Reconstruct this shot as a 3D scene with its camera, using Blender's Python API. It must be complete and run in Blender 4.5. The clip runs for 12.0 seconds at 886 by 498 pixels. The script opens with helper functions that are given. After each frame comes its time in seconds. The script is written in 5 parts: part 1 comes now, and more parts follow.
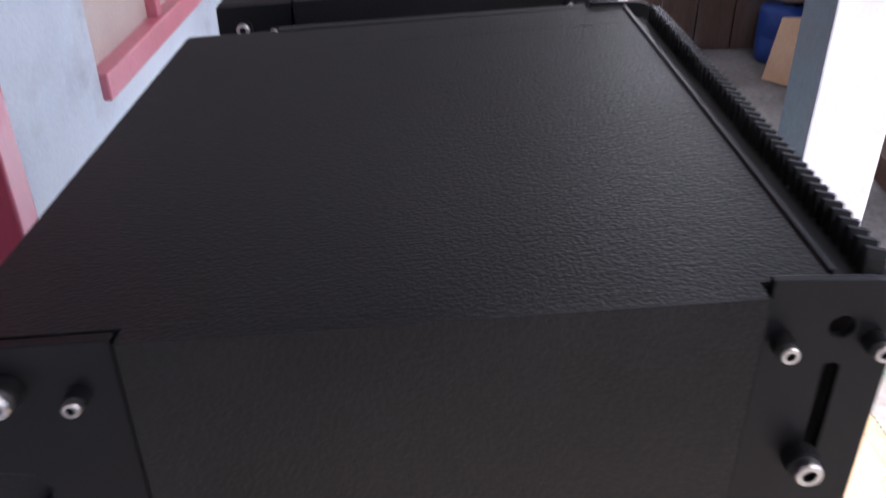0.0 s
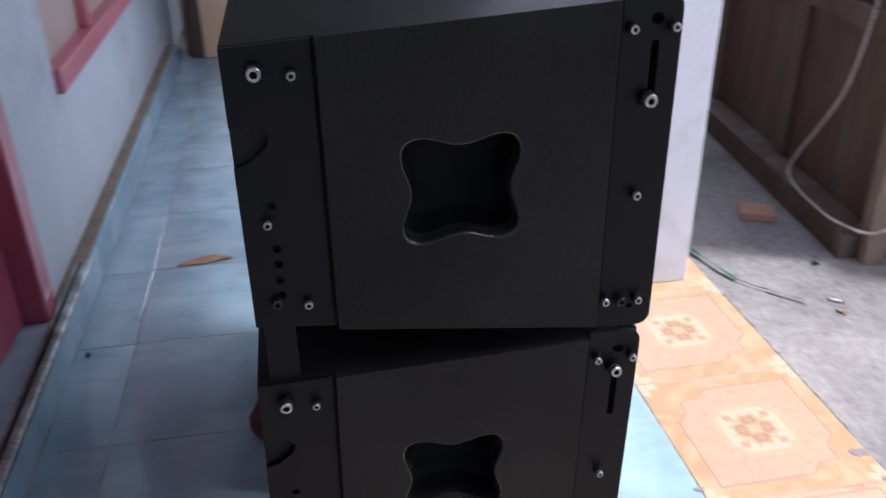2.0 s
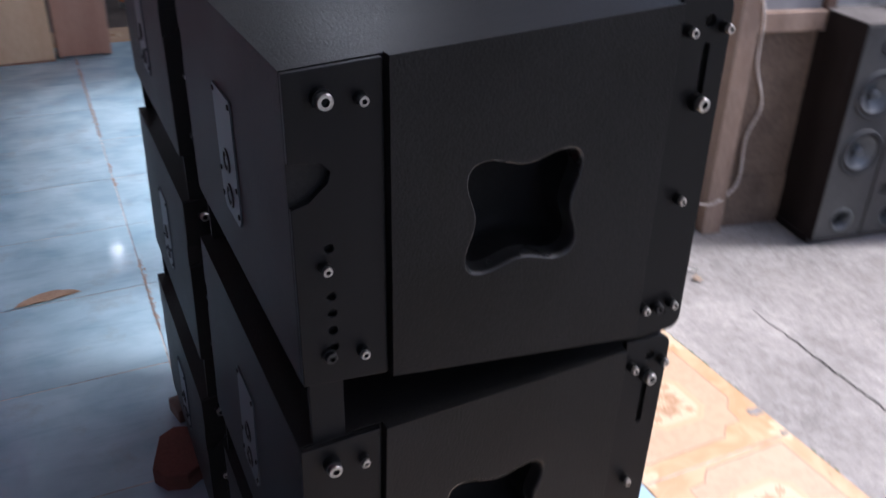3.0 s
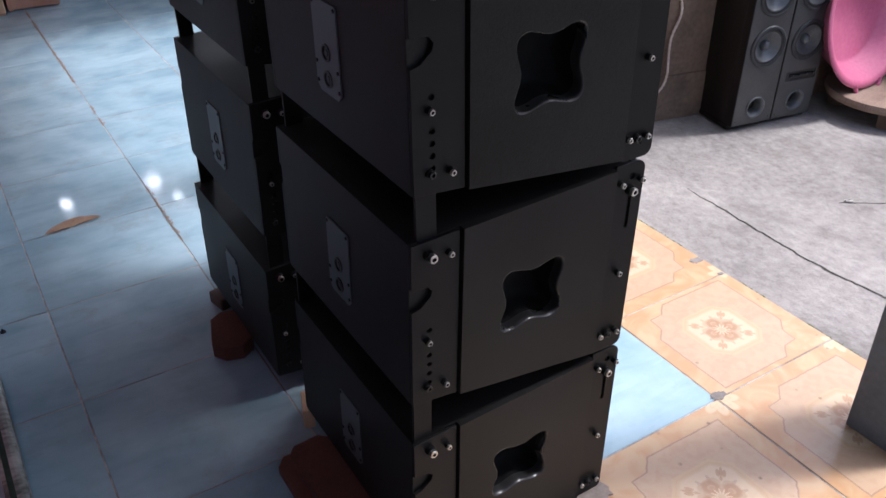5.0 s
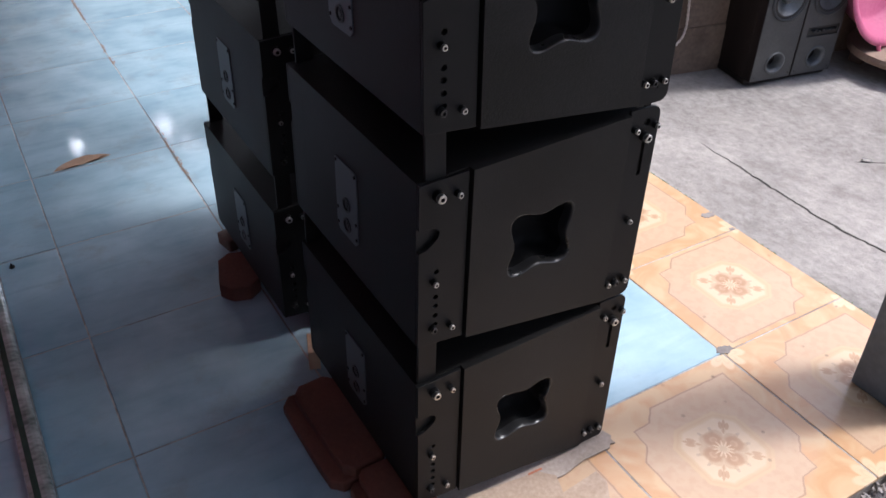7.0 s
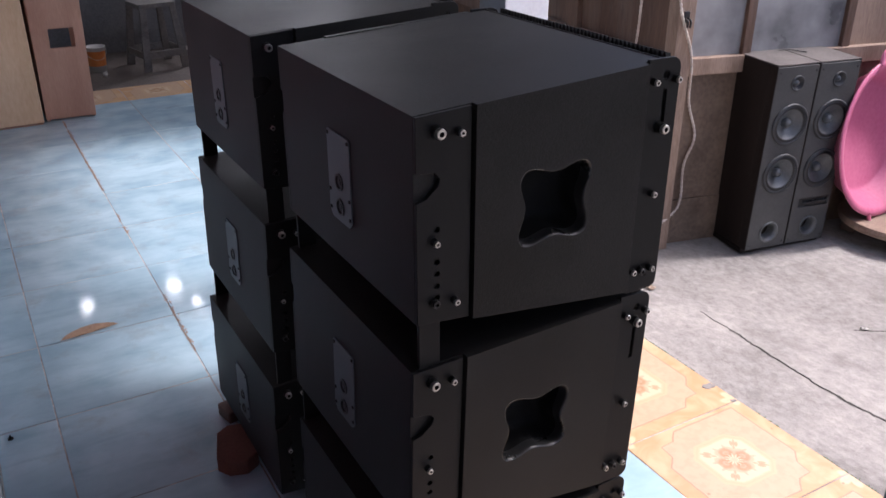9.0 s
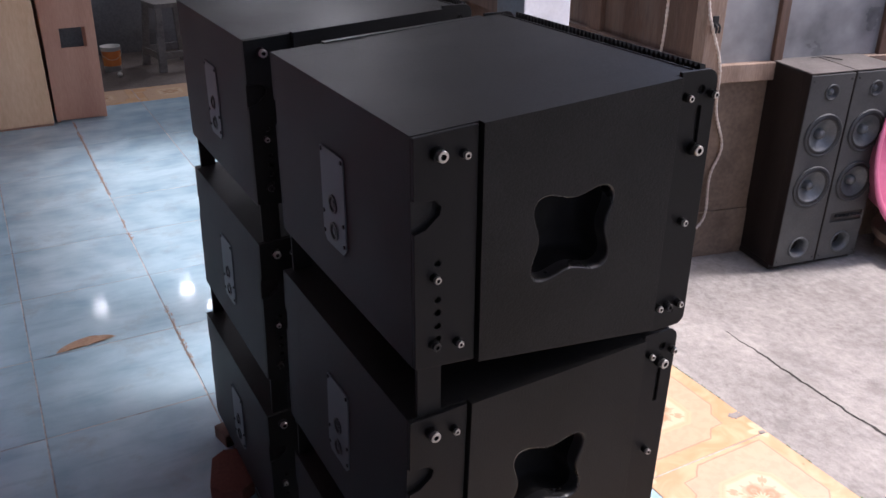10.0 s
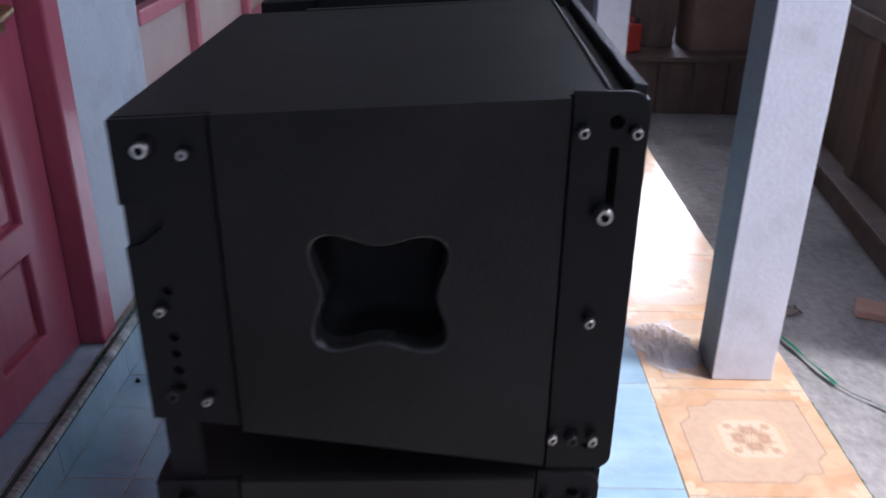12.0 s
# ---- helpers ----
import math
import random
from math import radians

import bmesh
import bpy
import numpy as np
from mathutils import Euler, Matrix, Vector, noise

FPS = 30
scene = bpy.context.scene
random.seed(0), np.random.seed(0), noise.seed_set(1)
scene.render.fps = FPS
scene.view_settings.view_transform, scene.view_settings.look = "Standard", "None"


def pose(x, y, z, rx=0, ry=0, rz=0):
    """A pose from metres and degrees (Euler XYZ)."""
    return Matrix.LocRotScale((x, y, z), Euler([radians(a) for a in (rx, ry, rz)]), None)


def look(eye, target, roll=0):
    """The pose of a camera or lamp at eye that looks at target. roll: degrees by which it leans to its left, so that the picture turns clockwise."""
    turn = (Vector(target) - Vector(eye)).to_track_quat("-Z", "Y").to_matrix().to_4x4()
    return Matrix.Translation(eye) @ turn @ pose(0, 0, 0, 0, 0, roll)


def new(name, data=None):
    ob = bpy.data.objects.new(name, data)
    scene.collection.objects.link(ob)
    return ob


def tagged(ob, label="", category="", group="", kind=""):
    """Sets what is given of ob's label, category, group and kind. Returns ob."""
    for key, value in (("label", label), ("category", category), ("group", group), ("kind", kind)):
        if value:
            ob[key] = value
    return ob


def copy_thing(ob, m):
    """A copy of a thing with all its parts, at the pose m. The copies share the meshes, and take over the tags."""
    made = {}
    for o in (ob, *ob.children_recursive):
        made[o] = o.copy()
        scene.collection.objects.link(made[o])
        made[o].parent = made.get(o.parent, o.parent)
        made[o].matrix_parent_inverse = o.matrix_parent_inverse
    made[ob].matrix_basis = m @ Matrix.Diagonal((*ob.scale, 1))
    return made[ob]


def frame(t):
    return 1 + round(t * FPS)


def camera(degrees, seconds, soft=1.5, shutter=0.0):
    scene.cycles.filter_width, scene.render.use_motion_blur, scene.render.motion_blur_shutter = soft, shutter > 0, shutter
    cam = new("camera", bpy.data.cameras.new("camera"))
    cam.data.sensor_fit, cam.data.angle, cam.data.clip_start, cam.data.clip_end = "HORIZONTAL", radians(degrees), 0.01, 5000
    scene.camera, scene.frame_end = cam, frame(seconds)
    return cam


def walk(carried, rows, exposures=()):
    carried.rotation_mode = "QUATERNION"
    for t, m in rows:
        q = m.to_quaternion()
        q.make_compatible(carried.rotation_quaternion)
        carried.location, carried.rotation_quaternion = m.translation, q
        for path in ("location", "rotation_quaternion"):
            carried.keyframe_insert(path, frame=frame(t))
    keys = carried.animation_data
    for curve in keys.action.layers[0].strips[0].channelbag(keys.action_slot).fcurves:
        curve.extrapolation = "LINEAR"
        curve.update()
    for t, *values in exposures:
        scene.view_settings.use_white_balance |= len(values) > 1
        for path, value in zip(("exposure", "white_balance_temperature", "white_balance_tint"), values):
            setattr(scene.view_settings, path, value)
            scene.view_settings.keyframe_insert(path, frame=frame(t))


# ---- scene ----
cam = camera(55.4, 12.0, shutter=0.5)
PATH = [
    (0, (0.034, 0.102, 1.273), (0.058, 1.825, 0.258), -0.6),
    (0.5, (0.057, -0.049, 1.298), (0.002, 1.741, 0.408), -1.2),
    (1, (0.123, -0.195, 1.278), (-0.146, 1.566, 0.369), -0.7),
    (1.5, (0.055, -0.285, 1.247), (-0.057, 1.48, 0.313), -0.7),
    (2, (-0.117, -0.334, 1.235), (0.182, 1.408, 0.298), -1.0),
    (2.5, (-0.216, -0.249, 1.223), (0.371, 1.422, 0.294), -0.6),
    (3, (-0.33, -0.186, 1.234), (0.433, 1.397, 0.279), 1.1),
    (3.2, (-0.371, -0.249, 1.264), (0.417, 1.264, 0.221), -2.1),
    (4.8, (-0.647, -0.439, 1.302), (0.236, 1.004, 0.237), -0.7),
    (5, (-0.643, -0.431, 1.302), (0.235, 1.007, 0.224), -0.8),
    (5.5, (-0.66, -0.439, 1.29), (0.182, 0.978, 0.157), 0.4),
    (6, (-0.665, -0.439, 1.28), (0.165, 0.949, 0.103), 0.9),
    (6.5, (-0.667, -0.438, 1.278), (0.161, 0.942, 0.092), 0.3),
    (6.7, (-0.653, -0.432, 1.278), (0.172, 0.953, 0.094), 0.3),
    (8.3, (-0.628, -0.437, 1.316), (0.264, 1.064, 0.342), -0.1),
    (8.5, (-0.629, -0.439, 1.322), (0.271, 1.081, 0.385), -0.1),
    (9, (-0.628, -0.445, 1.335), (0.276, 1.122, 0.481), 0.1),
    (9.5, (-0.614, -0.431, 1.34), (0.268, 1.153, 0.497), -0.3),
    (10, (-0.547, -0.342, 1.317), (0.318, 1.247, 0.466), 0.3),
    (10.5, (-0.474, -0.286, 1.294), (0.347, 1.314, 0.418), -0.7),
    (11, (-0.348, -0.281, 1.278), (0.183, 1.433, 0.396), -2.5),
    (11.5, (-0.108, -0.314, 1.258), (0.126, 1.465, 0.374), 0.9),
    (12, (0.084, -0.229, 1.244), (0.068, 1.579, 0.389), 0.7),
]
walk(cam, [(t, look(eye, target, roll)) for t, eye, target, roll in PATH], [(0.0, 2.05, 6100, 20), (0.5, 1.40, 5850, 27), (1.0, 1.08, 5600, 27), (2.0, 1.15, 5700, 17), (3.0, 1.22, 5800, 17), (6.5, 1.12, 5950, 14), (8.5, 1.25, 6100, 18), (9.5, 1.31, 6250, 21), (10.5, 1.27, 6250, 21), (11.5, 1.30, 5750, 15), (12.0, 1.03, 5600, 18)])

# ---- world and light ----
world = bpy.data.worlds.new("sky")
scene.world = world
world.use_nodes = True
wn = world.node_tree.nodes
sky = wn.new("ShaderNodeTexSky")
sky.sky_type = "NISHITA"
sky.sun_disc = False
sky.sun_elevation = radians(60)
sky.sun_rotation = radians(105)
sky.air_density, sky.dust_density, sky.ozone_density = 1.0, 4.0, 1.0
world.node_tree.links.new(sky.outputs[0], wn["Background"].inputs[0])
wn["Background"].inputs[1].default_value = 0.115

sun_data = bpy.data.lights.new("sun", "SUN")
sun_data.energy, sun_data.angle, sun_data.color = 1.75, radians(9), (1.0, 0.97, 0.93)
sun = new("sun", sun_data)
sun.matrix_world = look((6, -2.4, 10.6), (0, 0, 0))

# daylight of the opening above the back wall
gap_data = bpy.data.lights.new("north_opening", "AREA")
gap_data.shape, gap_data.size, gap_data.size_y, gap_data.energy, gap_data.color = "RECTANGLE", 0.82, 1.55, 20, (0.95, 0.97, 1.0)
north_opening = new("north_opening", gap_data)
north_opening.matrix_world = look((1.86, 6.72, 1.62), (1.86, 0.0, 1.62))

for nm, lx, lz, lw, lh, watts in (("gable_gap", -0.09, 2.26, 0.075, 0.045, 0.16), ("eaves_gap", 0.66, 2.27, 0.11, 0.07, 0.26), ("rafter_gap", 0.85, 2.485, 0.05, 0.06, 0.12)):
    d = bpy.data.lights.new(nm, "AREA")
    d.shape, d.size, d.size_y, d.energy, d.color = "RECTANGLE", lw, lh, watts, (0.95, 0.97, 1.0)
    new(nm, d).matrix_world = look((lx, 6.72, lz), (lx, 0.0, lz))

# ---- materials ----


def nodes_of(name):
    m = bpy.data.materials.new(name)
    m.use_nodes = True
    return m, m.node_tree.nodes, m.node_tree.links


def surface(name, dark, light, rough=0.5, metal=0.0, scale=6.0, grain=60.0, bump=0.1, stretch=(1, 1, 1), spread=0.15,
            stain=None, stain_amount=0.0, stain_scale=2.5, coat=0.0, distance=0.002, gloss=0.5):
    """A surface whose colour drifts at two scales, with grain relief and optional stains."""
    m, n, l = nodes_of(name)
    b = n["Principled BSDF"]
    co, mp = n.new("ShaderNodeTexCoord"), n.new("ShaderNodeMapping")
    mp.inputs["Scale"].default_value = stretch
    info = n.new("ShaderNodeObjectInfo")
    shift = n.new("ShaderNodeVectorMath")
    shift.operation = "SCALE"
    shift.inputs[0].default_value = (3.1, 7.7, 5.3)
    l.new(info.outputs["Random"], shift.inputs["Scale"])
    l.new(shift.outputs[0], mp.inputs["Location"])
    l.new(co.outputs["Object"], mp.inputs["Vector"])
    big, fine = n.new("ShaderNodeTexNoise"), n.new("ShaderNodeTexNoise")
    big.inputs["Scale"].default_value, big.inputs["Detail"].default_value = scale, 5
    fine.inputs["Scale"].default_value, fine.inputs["Detail"].default_value = grain, 3
    for t in (big, fine):
        l.new(mp.outputs[0], t.inputs["Vector"])
    mixed = n.new("ShaderNodeMix")
    mixed.data_type = "FLOAT"
    mixed.inputs[0].default_value = 0.35
    l.new(big.outputs[0], mixed.inputs[2])
    l.new(fine.outputs[0], mixed.inputs[3])
    ramp = n.new("ShaderNodeValToRGB")
    ramp.color_ramp.elements[0].position, ramp.color_ramp.elements[1].position = 0.5 - spread, 0.5 + spread
    ramp.color_ramp.elements[0].color, ramp.color_ramp.elements[1].color = (*dark, 1), (*light, 1)
    l.new(mixed.outputs[0], ramp.inputs[0])
    colour = ramp.outputs[0]
    if stain:
        st = n.new("ShaderNodeTexNoise")
        st.inputs["Scale"].default_value, st.inputs["Detail"].default_value, st.inputs["Roughness"].default_value = stain_scale, 8, 0.65
        l.new(mp.outputs[0], st.inputs["Vector"])
        sr = n.new("ShaderNodeMapRange")
        sr.inputs[1].default_value, sr.inputs[2].default_value, sr.inputs[4].default_value = 0.52, 0.7, stain_amount
        l.new(st.outputs[0], sr.inputs[0])
        mx = n.new("ShaderNodeMix")
        mx.data_type = "RGBA"
        mx.inputs[7].default_value = (*stain, 1)
        l.new(sr.outputs[0], mx.inputs[0])
        l.new(colour, mx.inputs[6])
        colour = mx.outputs[2]
    l.new(colour, b.inputs["Base Color"])
    b.inputs["Metallic"].default_value = metal
    rr = n.new("ShaderNodeMapRange")
    rr.inputs[3].default_value, rr.inputs[4].default_value = max(0.03, rough - 0.1), min(1, rough + 0.1)
    l.new(big.outputs[0], rr.inputs[0])
    l.new(rr.outputs[0], b.inputs["Roughness"])
    b.inputs["Coat Weight"].default_value = coat
    b.inputs["Specular IOR Level"].default_value = gloss
    bp = n.new("ShaderNodeBump")
    bp.inputs["Strength"].default_value, bp.inputs["Distance"].default_value = bump, distance
    l.new(fine.outputs[0], bp.inputs["Height"])
    l.new(bp.outputs[0], b.inputs["Normal"])
    return m


def blue_tile_material():
    """Pale blue glazed tile with darker brushed streaks that run askew."""
    m, n, l = nodes_of("blue_tile")
    b = n["Principled BSDF"]
    co, mp, info = n.new("ShaderNodeTexCoord"), n.new("ShaderNodeMapping"), n.new("ShaderNodeObjectInfo")
    off = n.new("ShaderNodeVectorMath")
    off.operation = "SCALE"
    off.inputs[0].default_value = (9.0, 4.0, 2.0)
    l.new(info.outputs["Random"], off.inputs["Scale"])
    add = n.new("ShaderNodeVectorMath")
    l.new(co.outputs["Object"], add.inputs[0])
    l.new(off.outputs[0], add.inputs[1])
    mp.inputs["Rotation"].default_value = (0, 0, radians(32))
    mp.inputs["Scale"].default_value = (4.5, 17.0, 1.0)
    l.new(add.outputs[0], mp.inputs["Vector"])
    streak, cloud, dirt = (n.new("ShaderNodeTexNoise") for _ in range(3))
    streak.inputs["Scale"].default_value, streak.inputs["Detail"].default_value, streak.inputs["Distortion"].default_value = 1.3, 6, 1.0
    l.new(mp.outputs[0], streak.inputs["Vector"])
    cloud.inputs["Scale"].default_value, cloud.inputs["Detail"].default_value, cloud.inputs["Distortion"].default_value = 5.5, 8, 0.25
    dirt.inputs["Scale"].default_value, dirt.inputs["Detail"].default_value, dirt.inputs["Roughness"].default_value = 7.0, 9, 0.7
    for t in (cloud, dirt):
        l.new(add.outputs[0], t.inputs["Vector"])
    r1 = n.new("ShaderNodeValToRGB")
    e = r1.color_ramp.elements
    e[0].position, e[0].color = 0.30, (0.195, 0.325, 0.415, 1)
    e[1].position, e[1].color = 0.56, (0.365, 0.53, 0.62, 1)
    l.new(streak.outputs[0], r1.inputs[0])
    r2 = n.new("ShaderNodeValToRGB")
    e = r2.color_ramp.elements
    e[0].position, e[0].color = 0.35, (0.275, 0.415, 0.50, 1)
    e[1].position, e[1].color = 0.68, (0.45, 0.605, 0.68, 1)
    l.new(cloud.outputs[0], r2.inputs[0])
    mx = n.new("ShaderNodeMix")
    mx.data_type = "RGBA"
    mx.inputs[0].default_value = 0.78
    l.new(r1.outputs[0], mx.inputs[6])
    l.new(r2.outputs[0], mx.inputs[7])
    dr = n.new("ShaderNodeMapRange")
    dr.inputs[1].default_value, dr.inputs[2].default_value, dr.inputs[4].default_value = 0.55, 0.8, 0.55
    l.new(dirt.outputs[0], dr.inputs[0])
    md = n.new("ShaderNodeMix")
    md.data_type = "RGBA"
    md.inputs[7].default_value = (0.27, 0.26, 0.24, 1)
    l.new(dr.outputs[0], md.inputs[0])
    l.new(mx.outputs[2], md.inputs[6])
    l.new(md.outputs[2], b.inputs["Base Color"])
    rr = n.new("ShaderNodeMapRange")
    rr.inputs[1].default_value, rr.inputs[2].default_value, rr.inputs[3].default_value, rr.inputs[4].default_value = 0.3, 0.75, 0.02, 0.18
    l.new(dirt.outputs[0], rr.inputs[0])
    l.new(rr.outputs[0], b.inputs["Roughness"])
    b.inputs["Specular IOR Level"].default_value = 0.85
    bp = n.new("ShaderNodeBump")
    bp.inputs["Strength"].default_value, bp.inputs["Distance"].default_value = 0.03, 0.002
    l.new(cloud.outputs[0], bp.inputs["Height"])
    l.new(bp.outputs[0], b.inputs["Normal"])
    return m


def orange_tile_material():
    """Cream and orange glazed tile: an eight-petalled rosette inside a thin ornate frame, each tile printed the same, worn differently."""
    m, n, l = nodes_of("orange_tile")
    b = n["Principled BSDF"]
    co, info = n.new("ShaderNodeTexCoord"), n.new("ShaderNodeObjectInfo")
    sep = n.new("ShaderNodeSeparateXYZ")
    l.new(co.outputs["Object"], sep.inputs[0])

    def op(kind, a, c=None, d=None):
        q = n.new("ShaderNodeMath")
        q.operation = kind
        for k, v in enumerate((a, c, d)):
            if v is None:
                continue
            if isinstance(v, (int, float)):
                q.inputs[k].default_value = v
            else:
                l.new(v, q.inputs[k])
        return q.outputs[0]

    def band(v, lo, hi, edge=0.0015):
        a = n.new("ShaderNodeMapRange")
        a.inputs[1].default_value, a.inputs[2].default_value = lo - edge, lo + edge
        l.new(v, a.inputs[0])
        c = n.new("ShaderNodeMapRange")
        c.inputs[1].default_value, c.inputs[2].default_value, c.inputs[3].default_value, c.inputs[4].default_value = hi - edge, hi + edge, 1, 0
        l.new(v, c.inputs[0])
        return op("MULTIPLY", a.outputs[0], c.outputs[0])

    def tint(under, colour, mask):
        q = n.new("ShaderNodeMix")
        q.data_type = "RGBA"
        q.inputs[7].default_value = (*colour, 1)
        l.new(mask, q.inputs[0])
        l.new(under, q.inputs[6])
        return q.outputs[2]

    x, y = op("ABSOLUTE", sep.outputs[0]), op("ABSOLUTE", sep.outputs[1])
    r = op("SQRT", op("ADD", op("MULTIPLY", x, x), op("MULTIPLY", y, y)))
    ang = op("ARCTAN2", sep.outputs[1], sep.outputs[0])
    square = op("MAXIMUM", x, y)
    diag = op("MULTIPLY", op("ADD", x, y), 0.62)
    octagon = op("MAXIMUM", square, diag)
    add = n.new("ShaderNodeVectorMath")
    off = n.new("ShaderNodeVectorMath")
    off.operation = "SCALE"
    off.inputs[0].default_value = (5.0, 3.0, 8.0)
    l.new(info.outputs["Random"], off.inputs["Scale"])
    l.new(co.outputs["Object"], add.inputs[0])
    l.new(off.outputs[0], add.inputs[1])
    marble, dirt, speck = (n.new("ShaderNodeTexNoise") for _ in range(3))
    marble.inputs["Scale"].default_value, marble.inputs["Detail"].default_value, marble.inputs["Distortion"].default_value = 9, 6, 1.6
    dirt.inputs["Scale"].default_value, dirt.inputs["Detail"].default_value, dirt.inputs["Roughness"].default_value = 5, 9, 0.7
    speck.inputs["Scale"].default_value, speck.inputs["Detail"].default_value = 55, 4
    for t in (marble, dirt, speck):
        l.new(add.outputs[0], t.inputs["Vector"])
    ramp = n.new("ShaderNodeValToRGB")
    e = ramp.color_ramp.elements
    e[0].position, e[0].color = 0.40, (0.565, 0.34, 0.185, 1)
    e[1].position, e[1].color = 0.62, (0.60, 0.42, 0.255, 1)
    l.new(marble.outputs[0], ramp.inputs[0])
    colour = ramp.outputs[0]
    wob = op("MULTIPLY", op("SUBTRACT", speck.outputs[0], 0.5), 0.006)
    p = op("MULTIPLY", op("ABSOLUTE", op("SUBTRACT", sep.outputs[0], sep.outputs[1])), 0.7071)
    q = op("MULTIPLY", op("ABSOLUTE", op("ADD", sep.outputs[0], sep.outputs[1])), 0.7071)
    both = op("MULTIPLY", op("ADD", x, y), 0.7071)

    def framed(half, cut, peak):
        """Below nought inside a square with cut corners, each with a pointed bump."""
        return op("ADD", op("MAXIMUM", op("SUBTRACT", square, half), op("MINIMUM", op("SUBTRACT", p, cut), op("SUBTRACT", op("ADD", p, op("MULTIPLY", q, 0.85)), peak))), wob)

    frame_d = framed(0.156, 0.147, 0.174)
    inner_d = op("ADD", op("MAXIMUM", op("SUBTRACT", square, 0.086), op("SUBTRACT", both, 0.096)), wob)
    grains = n.new("ShaderNodeMapRange")
    grains.inputs[1].default_value, grains.inputs[2].default_value = 0.46, 0.60
    l.new(speck.outputs[0], grains.inputs[0])
    colour = tint(colour, (0.55, 0.40, 0.275), op("MULTIPLY", band(frame_d, -1, 0.0), 0.85))
    colour = tint(colour, (0.50, 0.325, 0.215), op("MULTIPLY", op("MULTIPLY", band(frame_d, -1, -0.006), grains.outputs[0]), 0.35))
    colour = tint(colour, (0.36, 0.22, 0.15), op("MULTIPLY", band(frame_d, -0.0034, 0.0, 0.001), 0.75))
    colour = tint(colour, (0.585, 0.42, 0.265), op("MULTIPLY", band(inner_d, -1, 0.0), 0.9))
    colour = tint(colour, (0.54, 0.34, 0.22), op("MULTIPLY", band(inner_d, -0.010, -0.007), 0.35))
    colour = tint(colour, (0.64, 0.49, 0.335), op("MULTIPLY", band(inner_d, -1, -0.016, 0.003), 0.9))

    def petals(count, turn, centre, long, wide, ragged=0.5, edge=0.16):
        """Ellipses repeated round the middle of the tile."""
        centre, long, wide = 0.76 * centre, 0.76 * long, 0.76 * wide
        sector = 2 * math.pi / count
        f = op("SUBTRACT", op("MULTIPLY", op("FRACT", op("ADD", op("DIVIDE", op("ADD", ang, turn), sector), 0.5)), sector), sector / 2)
        px, py = op("MULTIPLY", r, op("COSINE", f)), op("MULTIPLY", r, op("SINE", f))
        d = op("SQRT", op("ADD", op("POWER", op("DIVIDE", op("SUBTRACT", px, centre), long), 2), op("POWER", op("DIVIDE", py, wide), 2)))
        return band(op("ADD", d, op("MULTIPLY", op("SUBTRACT", speck.outputs[0], 0.5), ragged)), -1, 1.0, edge)

    def lay_on(under, shade, mask, amount):
        return tint(under, shade, op("MULTIPLY", mask, amount))

    brown, mauve, pale = (0.40, 0.225, 0.125), (0.47, 0.32, 0.205), (0.66, 0.49, 0.33)
    eighth = math.pi / 4
    colour = lay_on(colour, mauve, petals(8, math.pi / 8, 0.047, 0.018, 0.019, 0.7), 0.58)
    colour = lay_on(colour, mauve, petals(12, 0.26, 0.064, 0.007, 0.006, 0.8), 0.47)
    colour = lay_on(colour, mauve, band(op("ADD", r, wob), -1, 0.034, 0.003), 0.55)
    colour = lay_on(colour, brown, petals(12, 0.26, 0.023, 0.009, 0.0032, 0.3), 0.39)
    colour = lay_on(colour, brown, petals(4, 0.0, 0.038, 0.023, 0.024), 0.66)
    colour = lay_on(colour, pale, petals(4, 0.0, 0.037, 0.009, 0.011), 0.35)
    colour = lay_on(colour, brown, petals(4, 0.0, 0.034, 0.006, 0.007), 0.39)
    for k in (-1, 1):
        colour = lay_on(colour, brown, petals(4, eighth + k * 0.10, 0.083, 0.013, 0.0055), 0.58)
        colour = lay_on(colour, (0.40, 0.30, 0.23), petals(4, k * 0.26, 0.072, 0.006, 0.0045), 0.47)
    colour = lay_on(colour, brown, petals(4, eighth, 0.088, 0.017, 0.0042), 0.58)
    colour = lay_on(colour, brown, petals(4, eighth, 0.062, 0.010, 0.0025), 0.47)
    colour = lay_on(colour, pale, petals(12, 0.0, 0.019, 0.010, 0.0024, 0.3), 0.8)
    corner = op("SQRT", op("ADD", op("POWER", op("SUBTRACT", x, 0.2), 2), op("POWER", op("SUBTRACT", y, 0.2), 2)))
    cpet = op("ADD", op("MULTIPLY", op("ABSOLUTE", op("SINE", op("MULTIPLY", op("ARCTAN2", op("SUBTRACT", y, 0.2), op("SUBTRACT", x, 0.2)), 4))), 0.02), 0.025)
    colour = tint(colour, (0.69, 0.52, 0.345), op("MULTIPLY", band(op("SUBTRACT", corner, cpet), -1, 0.006, 0.004), 0.8))
    colour = tint(colour, (0.50, 0.34, 0.23), op("MULTIPLY", band(op("SUBTRACT", corner, cpet), -0.016, -0.012, 0.003), 0.4))
    spots = n.new("ShaderNodeTexVoronoi")
    spots.inputs["Scale"].default_value = 24
    l.new(add.outputs[0], spots.inputs["Vector"])
    sp = n.new("ShaderNodeMapRange")
    sp.inputs[1].default_value, sp.inputs[2].default_value, sp.inputs[3].default_value, sp.inputs[4].default_value = 0.06, 0.13, 1, 0
    l.new(spots.outputs["Distance"], sp.inputs[0])
    rare = n.new("ShaderNodeMapRange")
